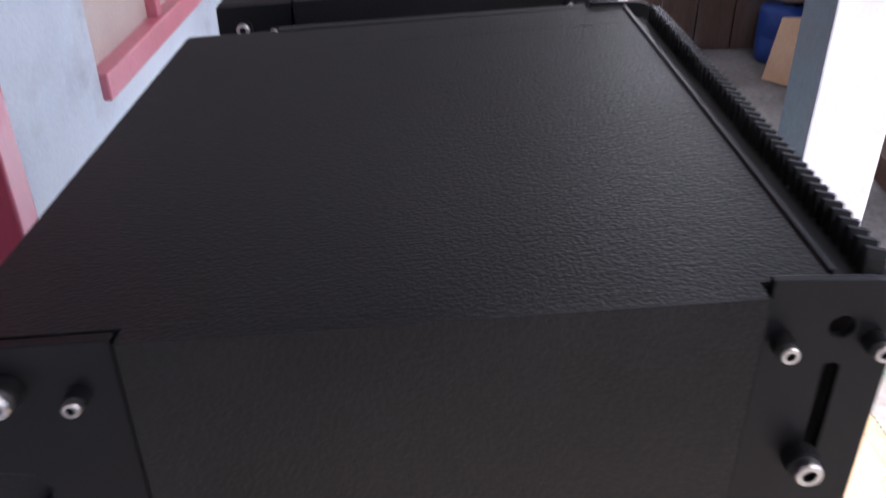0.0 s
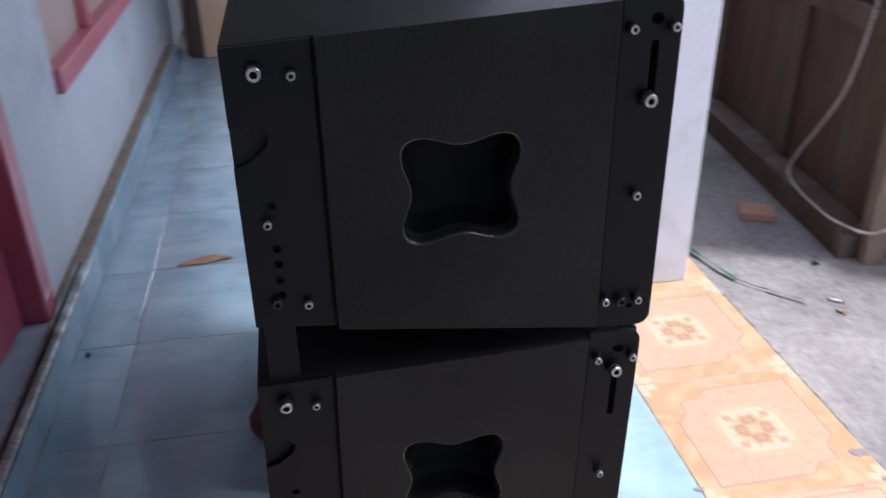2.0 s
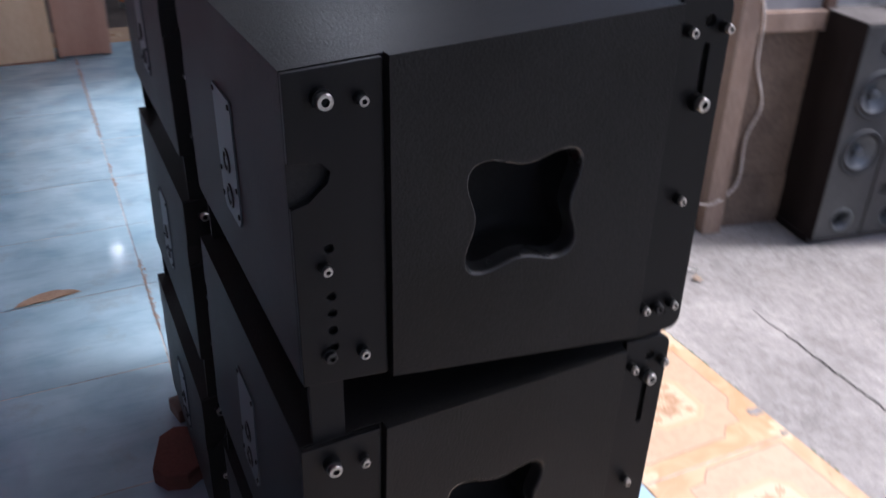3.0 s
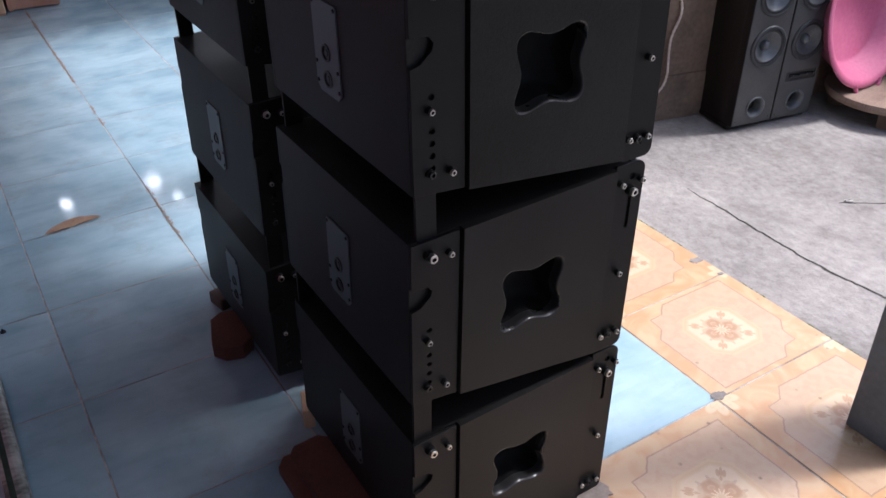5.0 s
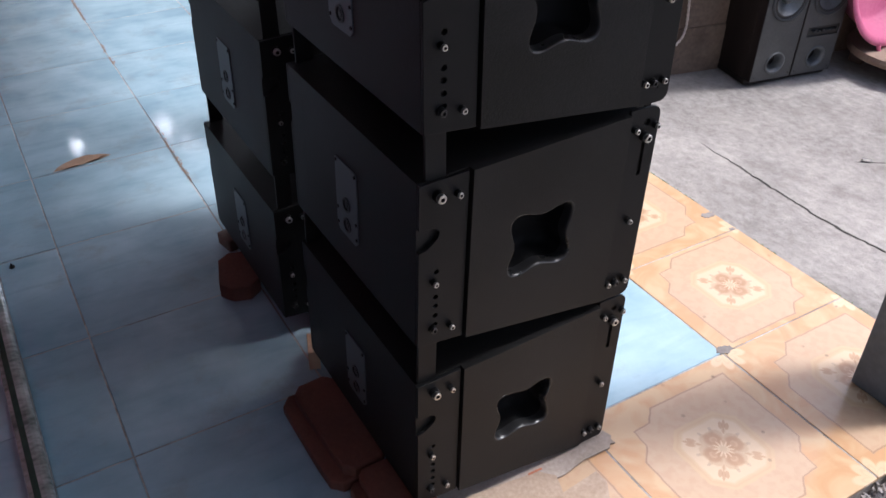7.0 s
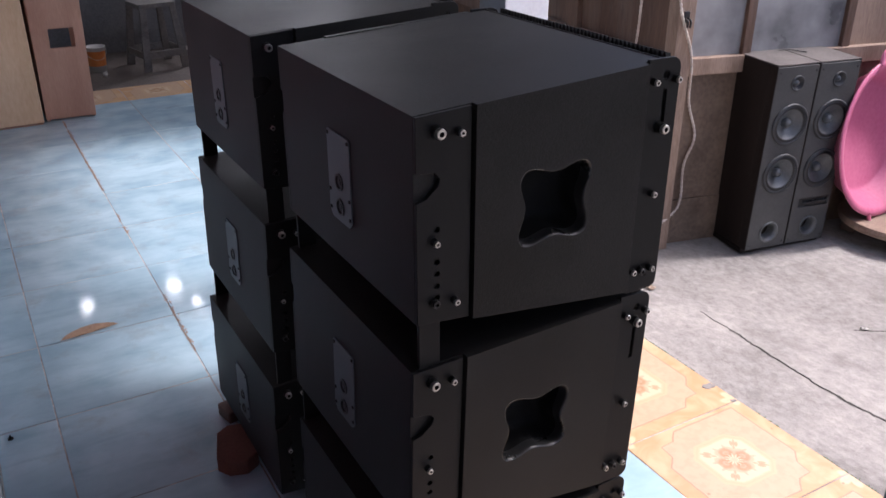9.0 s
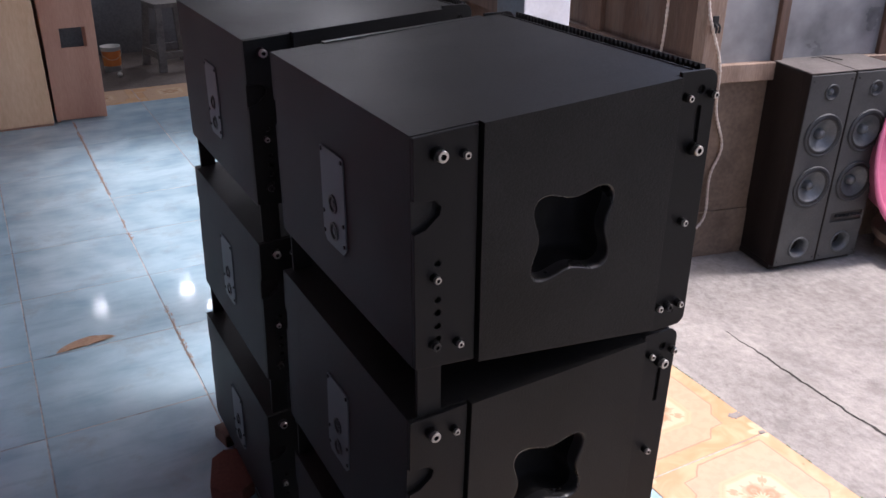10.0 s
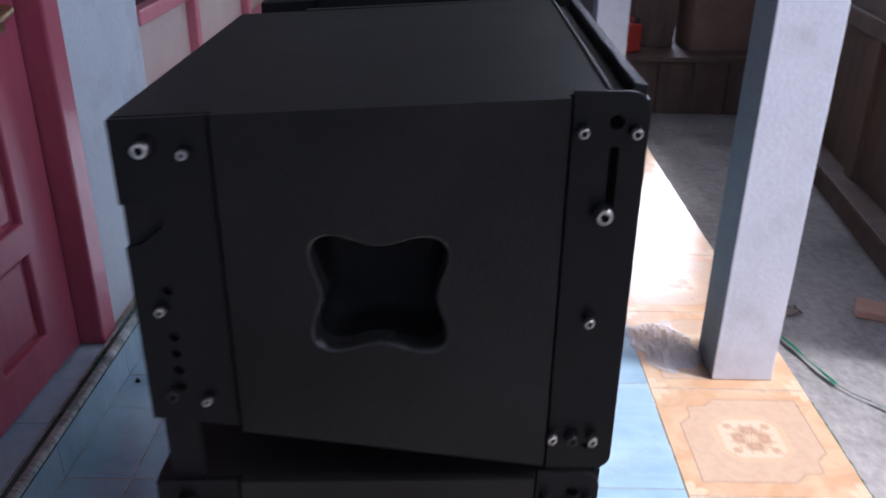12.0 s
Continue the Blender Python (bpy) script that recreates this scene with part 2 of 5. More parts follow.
    rare.inputs[1].default_value, rare.inputs[2].default_value = 0.50, 0.60
    l.new(dirt.outputs[0], rare.inputs[0])
    colour = tint(colour, (0.20, 0.14, 0.10), op("MULTIPLY", op("MULTIPLY", sp.outputs[0], rare.outputs[0]), 0.7))
    dr = n.new("ShaderNodeMapRange")
    dr.inputs[1].default_value, dr.inputs[2].default_value, dr.inputs[4].default_value = 0.56, 0.80, 0.32
    l.new(dirt.outputs[0], dr.inputs[0])
    colour = tint(colour, (0.34, 0.24, 0.17), dr.outputs[0])
    l.new(colour, b.inputs["Base Color"])
    rr = n.new("ShaderNodeMapRange")
    rr.inputs[1].default_value, rr.inputs[2].default_value, rr.inputs[3].default_value, rr.inputs[4].default_value = 0.3, 0.75, 0.06, 0.28
    l.new(dirt.outputs[0], rr.inputs[0])
    l.new(rr.outputs[0], b.inputs["Roughness"])
    bp = n.new("ShaderNodeBump")
    bp.inputs["Strength"].default_value, bp.inputs["Distance"].default_value = 0.05, 0.001
    l.new(marble.outputs[0], bp.inputs["Height"])
    l.new(bp.outputs[0], b.inputs["Normal"])
    return m


BLACK = surface("black_textured_paint", (0.0070, 0.0069, 0.0066), (0.0175, 0.0172, 0.0166), 0.52, 0, 6, 420, 0.7, spread=0.13, distance=0.0008, gloss=0.24)
STEEL_BLACK = surface("black_powder_coat", (0.008, 0.008, 0.0082), (0.012, 0.012, 0.0124), 0.46, 0, 5, 700, 0.12, distance=0.0004, gloss=0.20)
CAVITY = surface("matt_black_cup", (0.008, 0.008, 0.008), (0.012, 0.012, 0.012), 0.6, 0, 8, 300, 0.1, gloss=0.08)
GRIP = surface("moulded_black_rim", (0.016, 0.016, 0.016), (0.022, 0.022, 0.022), 0.28, 0, 8, 300, 0.04, gloss=0.7)
CHROME = surface("zinc_bolt", (0.44, 0.43, 0.41), (0.64, 0.63, 0.60), 0.32, 1.0, 60, 400, 0.05)
PLATE = surface("grey_connector_plate", (0.078, 0.095, 0.108), (0.112, 0.133, 0.148), 0.42, 0.3, 14, 300, 0.05, gloss=0.4)
PLASTIC = surface("black_plastic", (0.012, 0.012, 0.013), (0.02, 0.02, 0.021), 0.35, 0, 9, 200, 0.05)
BLUE_TILE = blue_tile_material()
ORANGE_TILE = orange_tile_material()
GROUT = surface("dirty_grout", (0.17, 0.15, 0.135), (0.46, 0.44, 0.41), 0.55, 0, 7, 60, 0.3, spread=0.10)
CONCRETE = surface("worn_concrete", (0.175, 0.163, 0.152), (0.385, 0.359, 0.333), 0.82, 0, 2.0, 34, 0.85, stretch=(1.15, 0.85, 1), spread=0.12, stain=(0.14, 0.128, 0.118), stain_amount=0.72, stain_scale=3.4, distance=0.007)
for node in CONCRETE.node_tree.nodes:
    if node.type == "TEX_NOISE":
        node.inputs["Detail"].default_value, node.inputs["Roughness"].default_value = 11, 0.66
    if node.type == "MIX" and node.data_type == "FLOAT":
        node.inputs[0].default_value = 0.42
CRACK = surface("crack_shadow_soil", (0.02, 0.018, 0.016), (0.05, 0.045, 0.04), 0.95, 0, 20, 150, 0.3)
WALL_BLUE = surface("pale_blue_wall_paint", (0.46, 0.51, 0.565), (0.60, 0.645, 0.69), 0.65, 0, 2.2, 90, 0.25, stain=(0.28, 0.30, 0.33), stain_amount=0.6, stain_scale=3.2)
LEDGE = surface("grimy_cement_ledge", (0.16, 0.12, 0.09), (0.30, 0.25, 0.20), 0.85, 0, 8, 90, 0.4)
PILLAR_WHITE = surface("chalky_white_plaster", (0.62, 0.63, 0.67), (0.73, 0.74, 0.78), 0.75, 0, 4, 80, 0.4, stain=(0.36, 0.35, 0.34), stain_amount=0.5, stain_scale=5)
# shade of the pillars' west faces, put into the colour; brown blotches are mud
PILLAR_SHADE = surface("shaded_pillar_plaster", (0.12, 0.14, 0.165), (0.18, 0.205, 0.235), 0.6, 0, 4, 80, 0.3, stain=(0.16, 0.14, 0.12), stain_amount=0.5, stain_scale=6)
MAROON = surface("maroon_gloss_paint", (0.38, 0.068, 0.11), (0.48, 0.105, 0.155), 0.32, 0, 3, 60, 0.12, stretch=(1, 1, 0.15), coat=0.2)
PINK_FRAME = surface("pink_gloss_paint", (0.48, 0.13, 0.17), (0.60, 0.20, 0.24), 0.4, 0, 4, 60, 0.12)
FROSTED = surface("frosted_figured_glass", (0.46, 0.36, 0.32), (0.58, 0.47, 0.42), 0.45, 0, 6, 130, 0.7)
DARK_GLASS = surface("dark_window_glass", (0.012, 0.014, 0.018), (0.02, 0.024, 0.03), 0.07, 0, 3, 40, 0.02)
NOSING = surface("green_chrome_nosing", (0.16, 0.19, 0.175), (0.55, 0.58, 0.56), 0.18, 0.35, 9, 60, 0.15, stretch=(1, 2, 1), spread=0.12)
NOSING_GREEN = surface("dark_green_nosing_inlay", (0.012, 0.035, 0.024), (0.03, 0.07, 0.05), 0.22, 0.0, 9, 60, 0.1)
OLD_WOOD = surface("old_brown_board", (0.055, 0.030, 0.020), (0.16, 0.095, 0.065), 0.6, 0, 5, 60, 0.3, stretch=(2.5, 2.5, 0.35), stain=(0.20, 0.17, 0.15), stain_amount=0.6, stain_scale=2.2, spread=0.2)
DUSTY_WOOD = surface("dusty_planed_wood", (0.20, 0.135, 0.098), (0.38, 0.275, 0.21), 0.7, 0, 5, 70, 0.3, stretch=(2.5, 2.5, 0.4), stain=(0.10, 0.07, 0.05), stain_amount=0.5)
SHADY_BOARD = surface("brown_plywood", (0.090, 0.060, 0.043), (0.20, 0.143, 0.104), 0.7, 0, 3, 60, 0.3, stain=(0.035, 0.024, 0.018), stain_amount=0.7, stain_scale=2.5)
MISTY_GLASS = surface("dusty_frosted_pane", (0.11, 0.112, 0.115), (0.42, 0.42, 0.425), 0.3, 0, 3.5, 9, 0.15, spread=0.16)
TOWER_SIDE = surface("dark_vinyl_veneer", (0.008, 0.0055, 0.005), (0.018, 0.0125, 0.011), 0.5, 0, 5, 90, 0.15, stretch=(3, 3, 0.3), gloss=0.25)
TOWER_FRONT = surface("dusty_charcoal_baffle", (0.044, 0.045, 0.046), (0.076, 0.076, 0.075), 0.5, 0, 6, 160, 0.15)
TOWER_TOP = surface("dust_on_dark_veneer", (0.055, 0.048, 0.044), (0.15, 0.135, 0.125), 0.75, 0, 7, 120, 0.15, spread=0.2)
CONE = surface("silver_grey_cone", (0.085, 0.092, 0.096), (0.145, 0.153, 0.158), 0.38, 0.2, 10, 120, 0.08)
RUBBER = surface("dusty_rubber", (0.025, 0.027, 0.03), (0.05, 0.053, 0.056), 0.55, 0, 12, 120, 0.1)
PINK_PLASTIC = surface("pink_plastic", (0.56, 0.13, 0.24), (0.66, 0.20, 0.32), 0.35, 0, 4, 60, 0.06)
YELLOW_PLY = surface("yellow_plywood", (0.64, 0.40, 0.23), (0.78, 0.55, 0.36), 0.6, 0, 2.5, 50, 0.15, stretch=(2, 2, 0.5))
BROWN_PLY = surface("reddish_meranti_ply", (0.40, 0.20, 0.135), (0.52, 0.30, 0.21), 0.6, 0, 3, 60, 0.15, stretch=(3, 3, 0.4))
TERRACOTTA = surface("terracotta_brick", (0.10, 0.034, 0.024), (0.18, 0.066, 0.044), 0.8, 0, 9, 120, 0.5, stain=(0.10, 0.05, 0.04), stain_amount=0.5, stain_scale=7)
CARDBOARD = surface("worn_cardboard", (0.36, 0.26, 0.19), (0.55, 0.43, 0.33), 0.85, 0, 7, 130, 0.3, stain=(0.24, 0.17, 0.12), stain_amount=0.6, stain_scale=6)
CARDBOARD_GREY = surface("wet_grey_cardboard", (0.28, 0.23, 0.20), (0.46, 0.39, 0.34), 0.85, 0, 8, 130, 0.3, stain=(0.16, 0.13, 0.11), stain_amount=0.6, stain_scale=6)
INK_RED, INK_BLUE, INK_GREY = (surface(k, c, tuple(v * 1.3 for v in c), 0.8, 0, 30, 200, 0.1) for k, c in (("red_ink", (0.42, 0.15, 0.08)), ("blue_ink", (0.12, 0.17, 0.32)), ("grey_ink", (0.2, 0.2, 0.22))))
LEAF = surface("dry_brown_paper", (0.26, 0.16, 0.10), (0.42, 0.28, 0.19), 0.8, 0, 14, 120, 0.3)
CORD = surface("twisted_white_cord", (0.44, 0.36, 0.30), (0.72, 0.66, 0.60), 0.7, 0, 25, 200, 0.3)
GREEN_ROPE = surface("green_nylon_strap", (0.015, 0.19, 0.10), (0.04, 0.33, 0.19), 0.5, 0, 40, 200, 0.3)
WHITE_PAPER = surface("white_scrap", (0.6, 0.58, 0.54), (0.75, 0.73, 0.70), 0.7, 0, 30, 200, 0.3)
FILM = surface("clear_crumpled_film", (0.75, 0.74, 0.76), (0.88, 0.87, 0.88), 0.15, 0, 20, 60, 0.6)
FILM.node_tree.nodes["Principled BSDF"].inputs["Alpha"].default_value = 0.4
STOOL = surface("grimy_plastic_stool", (0.11, 0.105, 0.10), (0.24, 0.225, 0.205), 0.55, 0, 6, 60, 0.2, stain=(0.09, 0.08, 0.07), stain_amount=0.7, stain_scale=6)
BUCKET = surface("white_paint_bucket", (0.5, 0.48, 0.45), (0.62, 0.6, 0.56), 0.45, 0, 9, 80, 0.1)
BUCKET_BAND = surface("orange_paint_label", (0.50, 0.13, 0.03), (0.62, 0.22, 0.05), 0.5, 0, 12, 80, 0.1)
BRASS = surface("tarnished_brass", (0.30, 0.20, 0.11), (0.45, 0.33, 0.2), 0.4, 0.9, 20, 120, 0.2)
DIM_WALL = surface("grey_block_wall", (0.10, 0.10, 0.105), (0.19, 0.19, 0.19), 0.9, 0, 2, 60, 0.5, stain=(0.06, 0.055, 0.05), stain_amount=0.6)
CEILING = surface("ceiling_boards", (0.42, 0.41, 0.40), (0.52, 0.51, 0.50), 0.8, 0, 2, 40, 0.2)
BLUE_DRUM = surface("blue_plastic_drum", (0.015, 0.05, 0.25), (0.03, 0.09, 0.36), 0.4, 0, 6, 60, 0.1)
RED_CAN = surface("red_plastic_can", (0.35, 0.03, 0.02), (0.48, 0.06, 0.04), 0.4, 0, 6, 60, 0.1)
GROUND = surface("bare_yard", (0.20, 0.18, 0.155), (0.34, 0.31, 0.275), 0.95, 0, 0.6, 20, 0.5, distance=0.02)

# ---- mesh helpers ----


def mesh_of(bm, name, smooth=False):
    bmesh.ops.recalc_face_normals(bm, faces=bm.faces[:])
    me = bpy.data.meshes.new(name)
    bm.to_mesh(me)
    bm.free()
    if smooth:
        for p in me.polygons:
            p.use_smooth = True
    return me


def part(name, bm, material, parent=None, label="", smooth=False, bevel=0.0):
    """Links a bmesh (or a mesh) as one object, under parent where one is given."""
    me = mesh_of(bm, name, smooth) if isinstance(bm, bmesh.types.BMesh) else bm
    if not me.materials:
        me.materials.append(material)
    ob = new(name, me)
    if parent:
        ob.parent = parent
    if bevel:
        md = ob.modifiers.new("edge", "BEVEL")
        md.width, md.segments, md.limit_method, md.angle_limit = bevel, 2, "ANGLE", radians(35)
    if label:
        ob["label"] = label
    return ob


def thing(name, m, label, category, group="", kind=""):
    ob = new(name)
    ob.empty_display_size = 0.05
    ob.matrix_world = m
    return tagged(ob, label, category, group, kind)


def box(bm, x0, x1, y0, y1, z0, z1, m=None):
    r = bmesh.ops.create_cube(bm, size=1)
    t = Matrix.Translation(((x0 + x1) / 2, (y0 + y1) / 2, (z0 + z1) / 2)) @ Matrix.Diagonal((x1 - x0, y1 - y0, z1 - z0, 1))
    bmesh.ops.transform(bm, matrix=(m @ t) if m else t, verts=r["verts"])
    return bm


def cyl(bm, r0, r1, depth, m, seg=24, caps=True):
    """A cone or cylinder along local z from 0 to depth."""
    bmesh.ops.create_cone(bm, cap_ends=caps, segments=seg, radius1=r0, radius2=r1, depth=depth, matrix=m @ Matrix.Translation((0, 0, depth / 2)))
    return bm


def turned(bm, profile, m, seg=32):
    """A surface turned from (radius, height) pairs about local z."""
    rings = []
    for r, z in profile:
        rings.append([bm.verts.new(m @ Vector((r * math.cos(2 * math.pi * k / seg), r * math.sin(2 * math.pi * k / seg), z))) for k in range(seg)])
    for a, b in zip(rings, rings[1:]):
        for k in range(seg):
            bm.faces.new((a[k], a[(k + 1) % seg], b[(k + 1) % seg], b[k]))
    return bm


def slab(bm, outline, holes, y0, y1, caps=(True, True)):
    """A plate cut to an (x, z) outline with holes right through, from y0 to y1."""
    sides = []
    for y, cap in ((y0, caps[0]), (y1, caps[1])):
        loops, edges = [], []
        for loop in (outline, *holes):
            vs = [bm.verts.new((x, y, z)) for x, z in loop]
            loops.append(vs)
            if cap:
                edges += [bm.edges.new((vs[k], vs[(k + 1) % len(vs)])) for k in range(len(vs))]
        if cap:
            bmesh.ops.triangle_fill(bm, use_beauty=True, use_dissolve=False, edges=edges)
        sides.append(loops)
    for a, b in zip(*sides):
        for k in range(len(a)):
            bm.faces.new((a[k], a[(k + 1) % len(a)], b[(k + 1) % len(a)], b[k]))
    return bm


def ring(cx, cz, r, seg=14):
    return [(cx + r * math.cos(2 * math.pi * k / seg), cz + r * math.sin(2 * math.pi * k / seg)) for k in range(seg)]


def rounded(x0, x1, z0, z1, radii, seg=5):
    """A rectangle whose corners (lower left, lower right, upper right, upper left) have their own radii."""
    pts = []
    for (cx, cz, sx, sz, a0), r in zip(((x0, z0, 1, 1, 180), (x1, z0, -1, 1, 270), (x1, z1, -1, -1, 0), (x0, z1, 1, -1, 90)), radii):
        if r <= 0:
            pts.append((cx, cz))
            continue
        for k in range(seg + 1):
            a = radians(a0 + 90 * k / seg)
            pts.append((cx + sx * r + r * math.cos(a), cz + sz * r + r * math.sin(a)))
    return pts


def tube(name, points, radius, material, parent=None, label="", res=3):
    cu = bpy.data.curves.new(name, "CURVE")
    cu.dimensions, cu.bevel_depth, cu.bevel_resolution = "3D", radius, res
    sp = cu.splines.new("BEZIER")
    sp.bezier_points.add(len(points) - 1)
    for bp_, p in zip(sp.bezier_points, points):
        bp_.co = p
        bp_.handle_left_type = bp_.handle_right_type = "AUTO"
    cu.materials.append(material)
    ob = new(name, cu)
    if parent:
        ob.parent = parent
    if label:
        ob["label"] = label
    return ob


# ---- the ground and the porch ----
YARD = -0.127
PORCH_X0, PORCH_X1, PORCH_Y0, PORCH_Y1 = -0.745, 1.0, 0.047, 5.03

bm = bmesh.new()
bmesh.ops.create_grid(bm, x_segments=2, y_segments=2, size=600, matrix=Matrix.Translation((0, 0, YARD - 0.012)))
tagged(part("ground", bm, GROUND), "bare pale earth yard", "ground", kind="structure")

bm = bmesh.new()
N, M = 120, 110
gx = [1.0 + (3.3 - 1.0) * i / N for i in range(N + 1)]
gy = [-1.6 + (6.7 + 1.6) * j / M for j in range(M + 1)]
grid = [[bm.verts.new((x, y, YARD + 0.006 * noise.noise((x * 1.3, y * 1.3, 0)) + 0.0025 * noise.noise((x * 7, y * 7, 3)))) for y in gy] for x in gx]
for i in range(N):
    for j in range(M):
        bm.faces.new((grid[i][j], grid[i + 1][j], grid[i + 1][j + 1], grid[i][j + 1]))
driveway = tagged(part("driveway", bm, CONCRETE, smooth=True), "worn grey concrete driveway with dirt stains and cracks", "driveway", kind="structure")
bm = bmesh.new()
box(bm, -2.4, 1.0, -2.6, 0.04, YARD - 0.1, YARD + 0.004)
tagged(part("pavement", bm, CONCRETE), "rough grey cement apron around the porch", "pavement", kind="structure")

bm = bmesh.new()
box(bm, -2.4, 1.0, 5.03, 6.7, YARD - 0.1, YARD + 0.004)
# dirty ground whose dark tone also carries the shade at this end
SHADED_GROUND = surface("shaded_rear_ground", (0.075, 0.06, 0.052), (0.15, 0.125, 0.11), 0.95, 0, 4, 70, 0.6, distance=0.006)
tagged(part("pavement_north", bm, SHADED_GROUND), "dirty ground behind the porch, coloured dark for its shade", "ground", kind="structure")
bm = bmesh.new()
box(bm, PORCH_X0 - 0.3, PORCH_X1 - 0.004, PORCH_Y0 + 0.004, PORCH_Y1 - 0.004, YARD - 0.1, -0.0011)
porch = tagged(part("floor", bm, GROUT), "raised porch floor bedded with dirty grey grout", "floor", kind="structure")

# ---- house wall, step, door and window ----
WX, CEIL = -0.80, 2.55
bm = bmesh.new()
for y0, y1, z0, z1 in ((-2.6, -0.258, -0.2, CEIL), (-0.258, 1.665, 2.12, CEIL), (1.665, 2.17, 0.10, CEIL), (2.17, 4.32, 0.10, 0.53), (2.17, 4.32, 1.75, CEIL), (4.32, 6.7, 0.0, CEIL)):
    box(bm, WX - 0.15, WX, y0, y1, z0, z1)
box(bm, WX - 0.15, WX - 0.01, -0.258, 1.665, -0.2, 0.09)
tagged(part("wall_west", bm, WALL_BLUE), "pale blue plastered house wall with smudges", "wall", kind="structure")

# dark room out of view, added to keep wall bounce off the cabinets
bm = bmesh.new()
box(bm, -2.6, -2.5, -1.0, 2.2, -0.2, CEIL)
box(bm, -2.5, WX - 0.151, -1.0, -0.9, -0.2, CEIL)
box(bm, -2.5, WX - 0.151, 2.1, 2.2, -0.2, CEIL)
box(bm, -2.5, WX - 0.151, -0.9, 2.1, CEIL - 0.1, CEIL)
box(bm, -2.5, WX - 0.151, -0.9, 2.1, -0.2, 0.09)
tagged(part("wall_interior", bm, DIM_WALL), "unseen dim room, added behind an open doorway to soak up bounced light", "wall", kind="structure")

bm = bmesh.new()
box(bm, WX - 0.15, PORCH_X0 - 0.012, 1.665, 4.4, -0.1, 0.100)
tagged(part("ledge", bm, LEDGE), "grimy brown cement ledge along the wall foot", "ledge", kind="structure")
NOSING_END = 1.88
step = thing("step", pose(0, 0, 0), "low doorstep faced with pale blue tiles", "step", kind="structure")
bm = bmesh.new()
box(bm, -1.2, PORCH_X0 - 0.012, -0.258, 1.66, -0.2, 0.098)
part("core", bm, GROUT, step)
bm = bmesh.new()
box(bm, -0.006, 0.006, -0.199, 0.199, -0.050, 0.050)
riser_me = mesh_of(bm, "riser_tile")
bm = bmesh.new()
box(bm, -0.09, 0.085, -0.199, 0.199, -0.003, 0.003)
tread_me = mesh_of(bm, "tread_tile")
for k in range(-1, 11):
    part("riser_tile", riser_me, BLUE_TILE, step).matrix_local = pose(PORCH_X0 - 0.006, 0.206 + 0.4 * k, 0.050)
for k in range(-1, 4):
    part("tread_tile", tread_me, BLUE_TILE, step).matrix_local = pose(-0.84, 0.260 + 0.4 * k, 0.101)
bm = bmesh.new()
prof = [(-0.022, 0.0), (0.004, 0.0)] + [(0.004 + 0.013 * math.sin(a), 0.009 - 0.009 * math.cos(a)) for a in (0.5, 1.0, 1.57, 2.1, 2.6, 3.14)] + [(-0.022, 0.018)]
slab(bm, prof, [], -0.25, NOSING_END)
nosing = part("stair_nosing", bm, NOSING, step, "glossy dark green and silver stair nosing", bevel=0.0)
nosing.matrix_local = pose(PORCH_X0 - 0.010, 0.0, 0.096)
for x0, x1, z0, z1 in ((-0.014, -0.0035, 0.0182, 0.0195), (0.0085, 0.0155, 0.0012, 0.0085)):
    bm = bmesh.new()
    box(bm, x0, x1, -0.25, NOSING_END, z0, z1)
    part("nosing_inlay", bm, NOSING_GREEN, step, "dark green inlay of the stair nosing").matrix_local = pose(PORCH_X0 - 0.010, 0.0, 0.096)

def door_leaf(name, m, label):
    door = thing(name, m, label, "door", kind="structure")
    bm = bmesh.new()
    Y0, Y1, TOP = 0.71, 1.58, 1.98
    cols = ((0.775, 0.955), (1.02, 1.22), (1.263, 1.44))
    rows_z = ((0.115, 0.32), (0.395, 0.84), (0.905, 1.86))
    holes = [[(a, c), (b, c), (b, d), (a, d)] for a, b in cols for c, d in rows_z]
    slab(bm, [(Y0, 0.004), (Y1, 0.004), (Y1, TOP), (Y0, TOP)], holes, -0.02, 0.02)
    bmesh.ops.rotate(bm, verts=bm.verts[:], matrix=Matrix.Rotation(radians(90), 3, "Z"))
    part("leaf", bm, MAROON, door, bevel=0.005)
    for a, b in cols:
        for c, d in rows_z:
            bm = bmesh.new()
            w = 0.008
            box(bm, -0.008, 0.002, a - 0.002, b + 0.002, c - 0.002, d + 0.002)
            v = [bm.verts.new(p) for p in ((0.003, a + w, c + w), (0.003, b - w, c + w), (0.003, b - w, d - w), (0.003, a + w, d - w))]
            u = [bm.verts.new(p) for p in ((0.0055, a + 2 * w, c + 2 * w), (0.0055, b - 2 * w, c + 2 * w), (0.0055, b - 2 * w, d - 2 * w), (0.0055, a + 2 * w, d - 2 * w))]
            bm.faces.new(u)
            for k in range(4):
                bm.faces.new((v[k], v[(k + 1) % 4], u[(k + 1) % 4], u[k]))
            part("panel", bm, MAROON, door)
    return door


door = door_leaf("door_1", pose(-0.860, 1.58, 0.105, 0, 0, -2.5) @ pose(0, -1.58, 0), "closed maroon panelled wooden house door")
casing = thing("door_casing", pose(-0.85, 0, 0.105), "maroon painted wooden door frame", "door frame", kind="structure")
for y0, y1, z0, z1 in ((1.583, 1.662, 0, 2.015), (-0.256, -0.176, 0, 2.015), (-0.176, 1.583, 1.985, 2.015)):
    bm = bmesh.new()
    box(bm, -0.04, 0.068, y0, y1, z0, z1)
    part("door_frame", bm, MAROON, casing, bevel=0.006)
bm = bmesh.new()
box(bm, 0.0205, 0.026, 1.480, 1.525, 0.79, 1.00)
part("lock_plate", bm, BRASS, door, "tarnished brass lock plate", bevel=0.002)
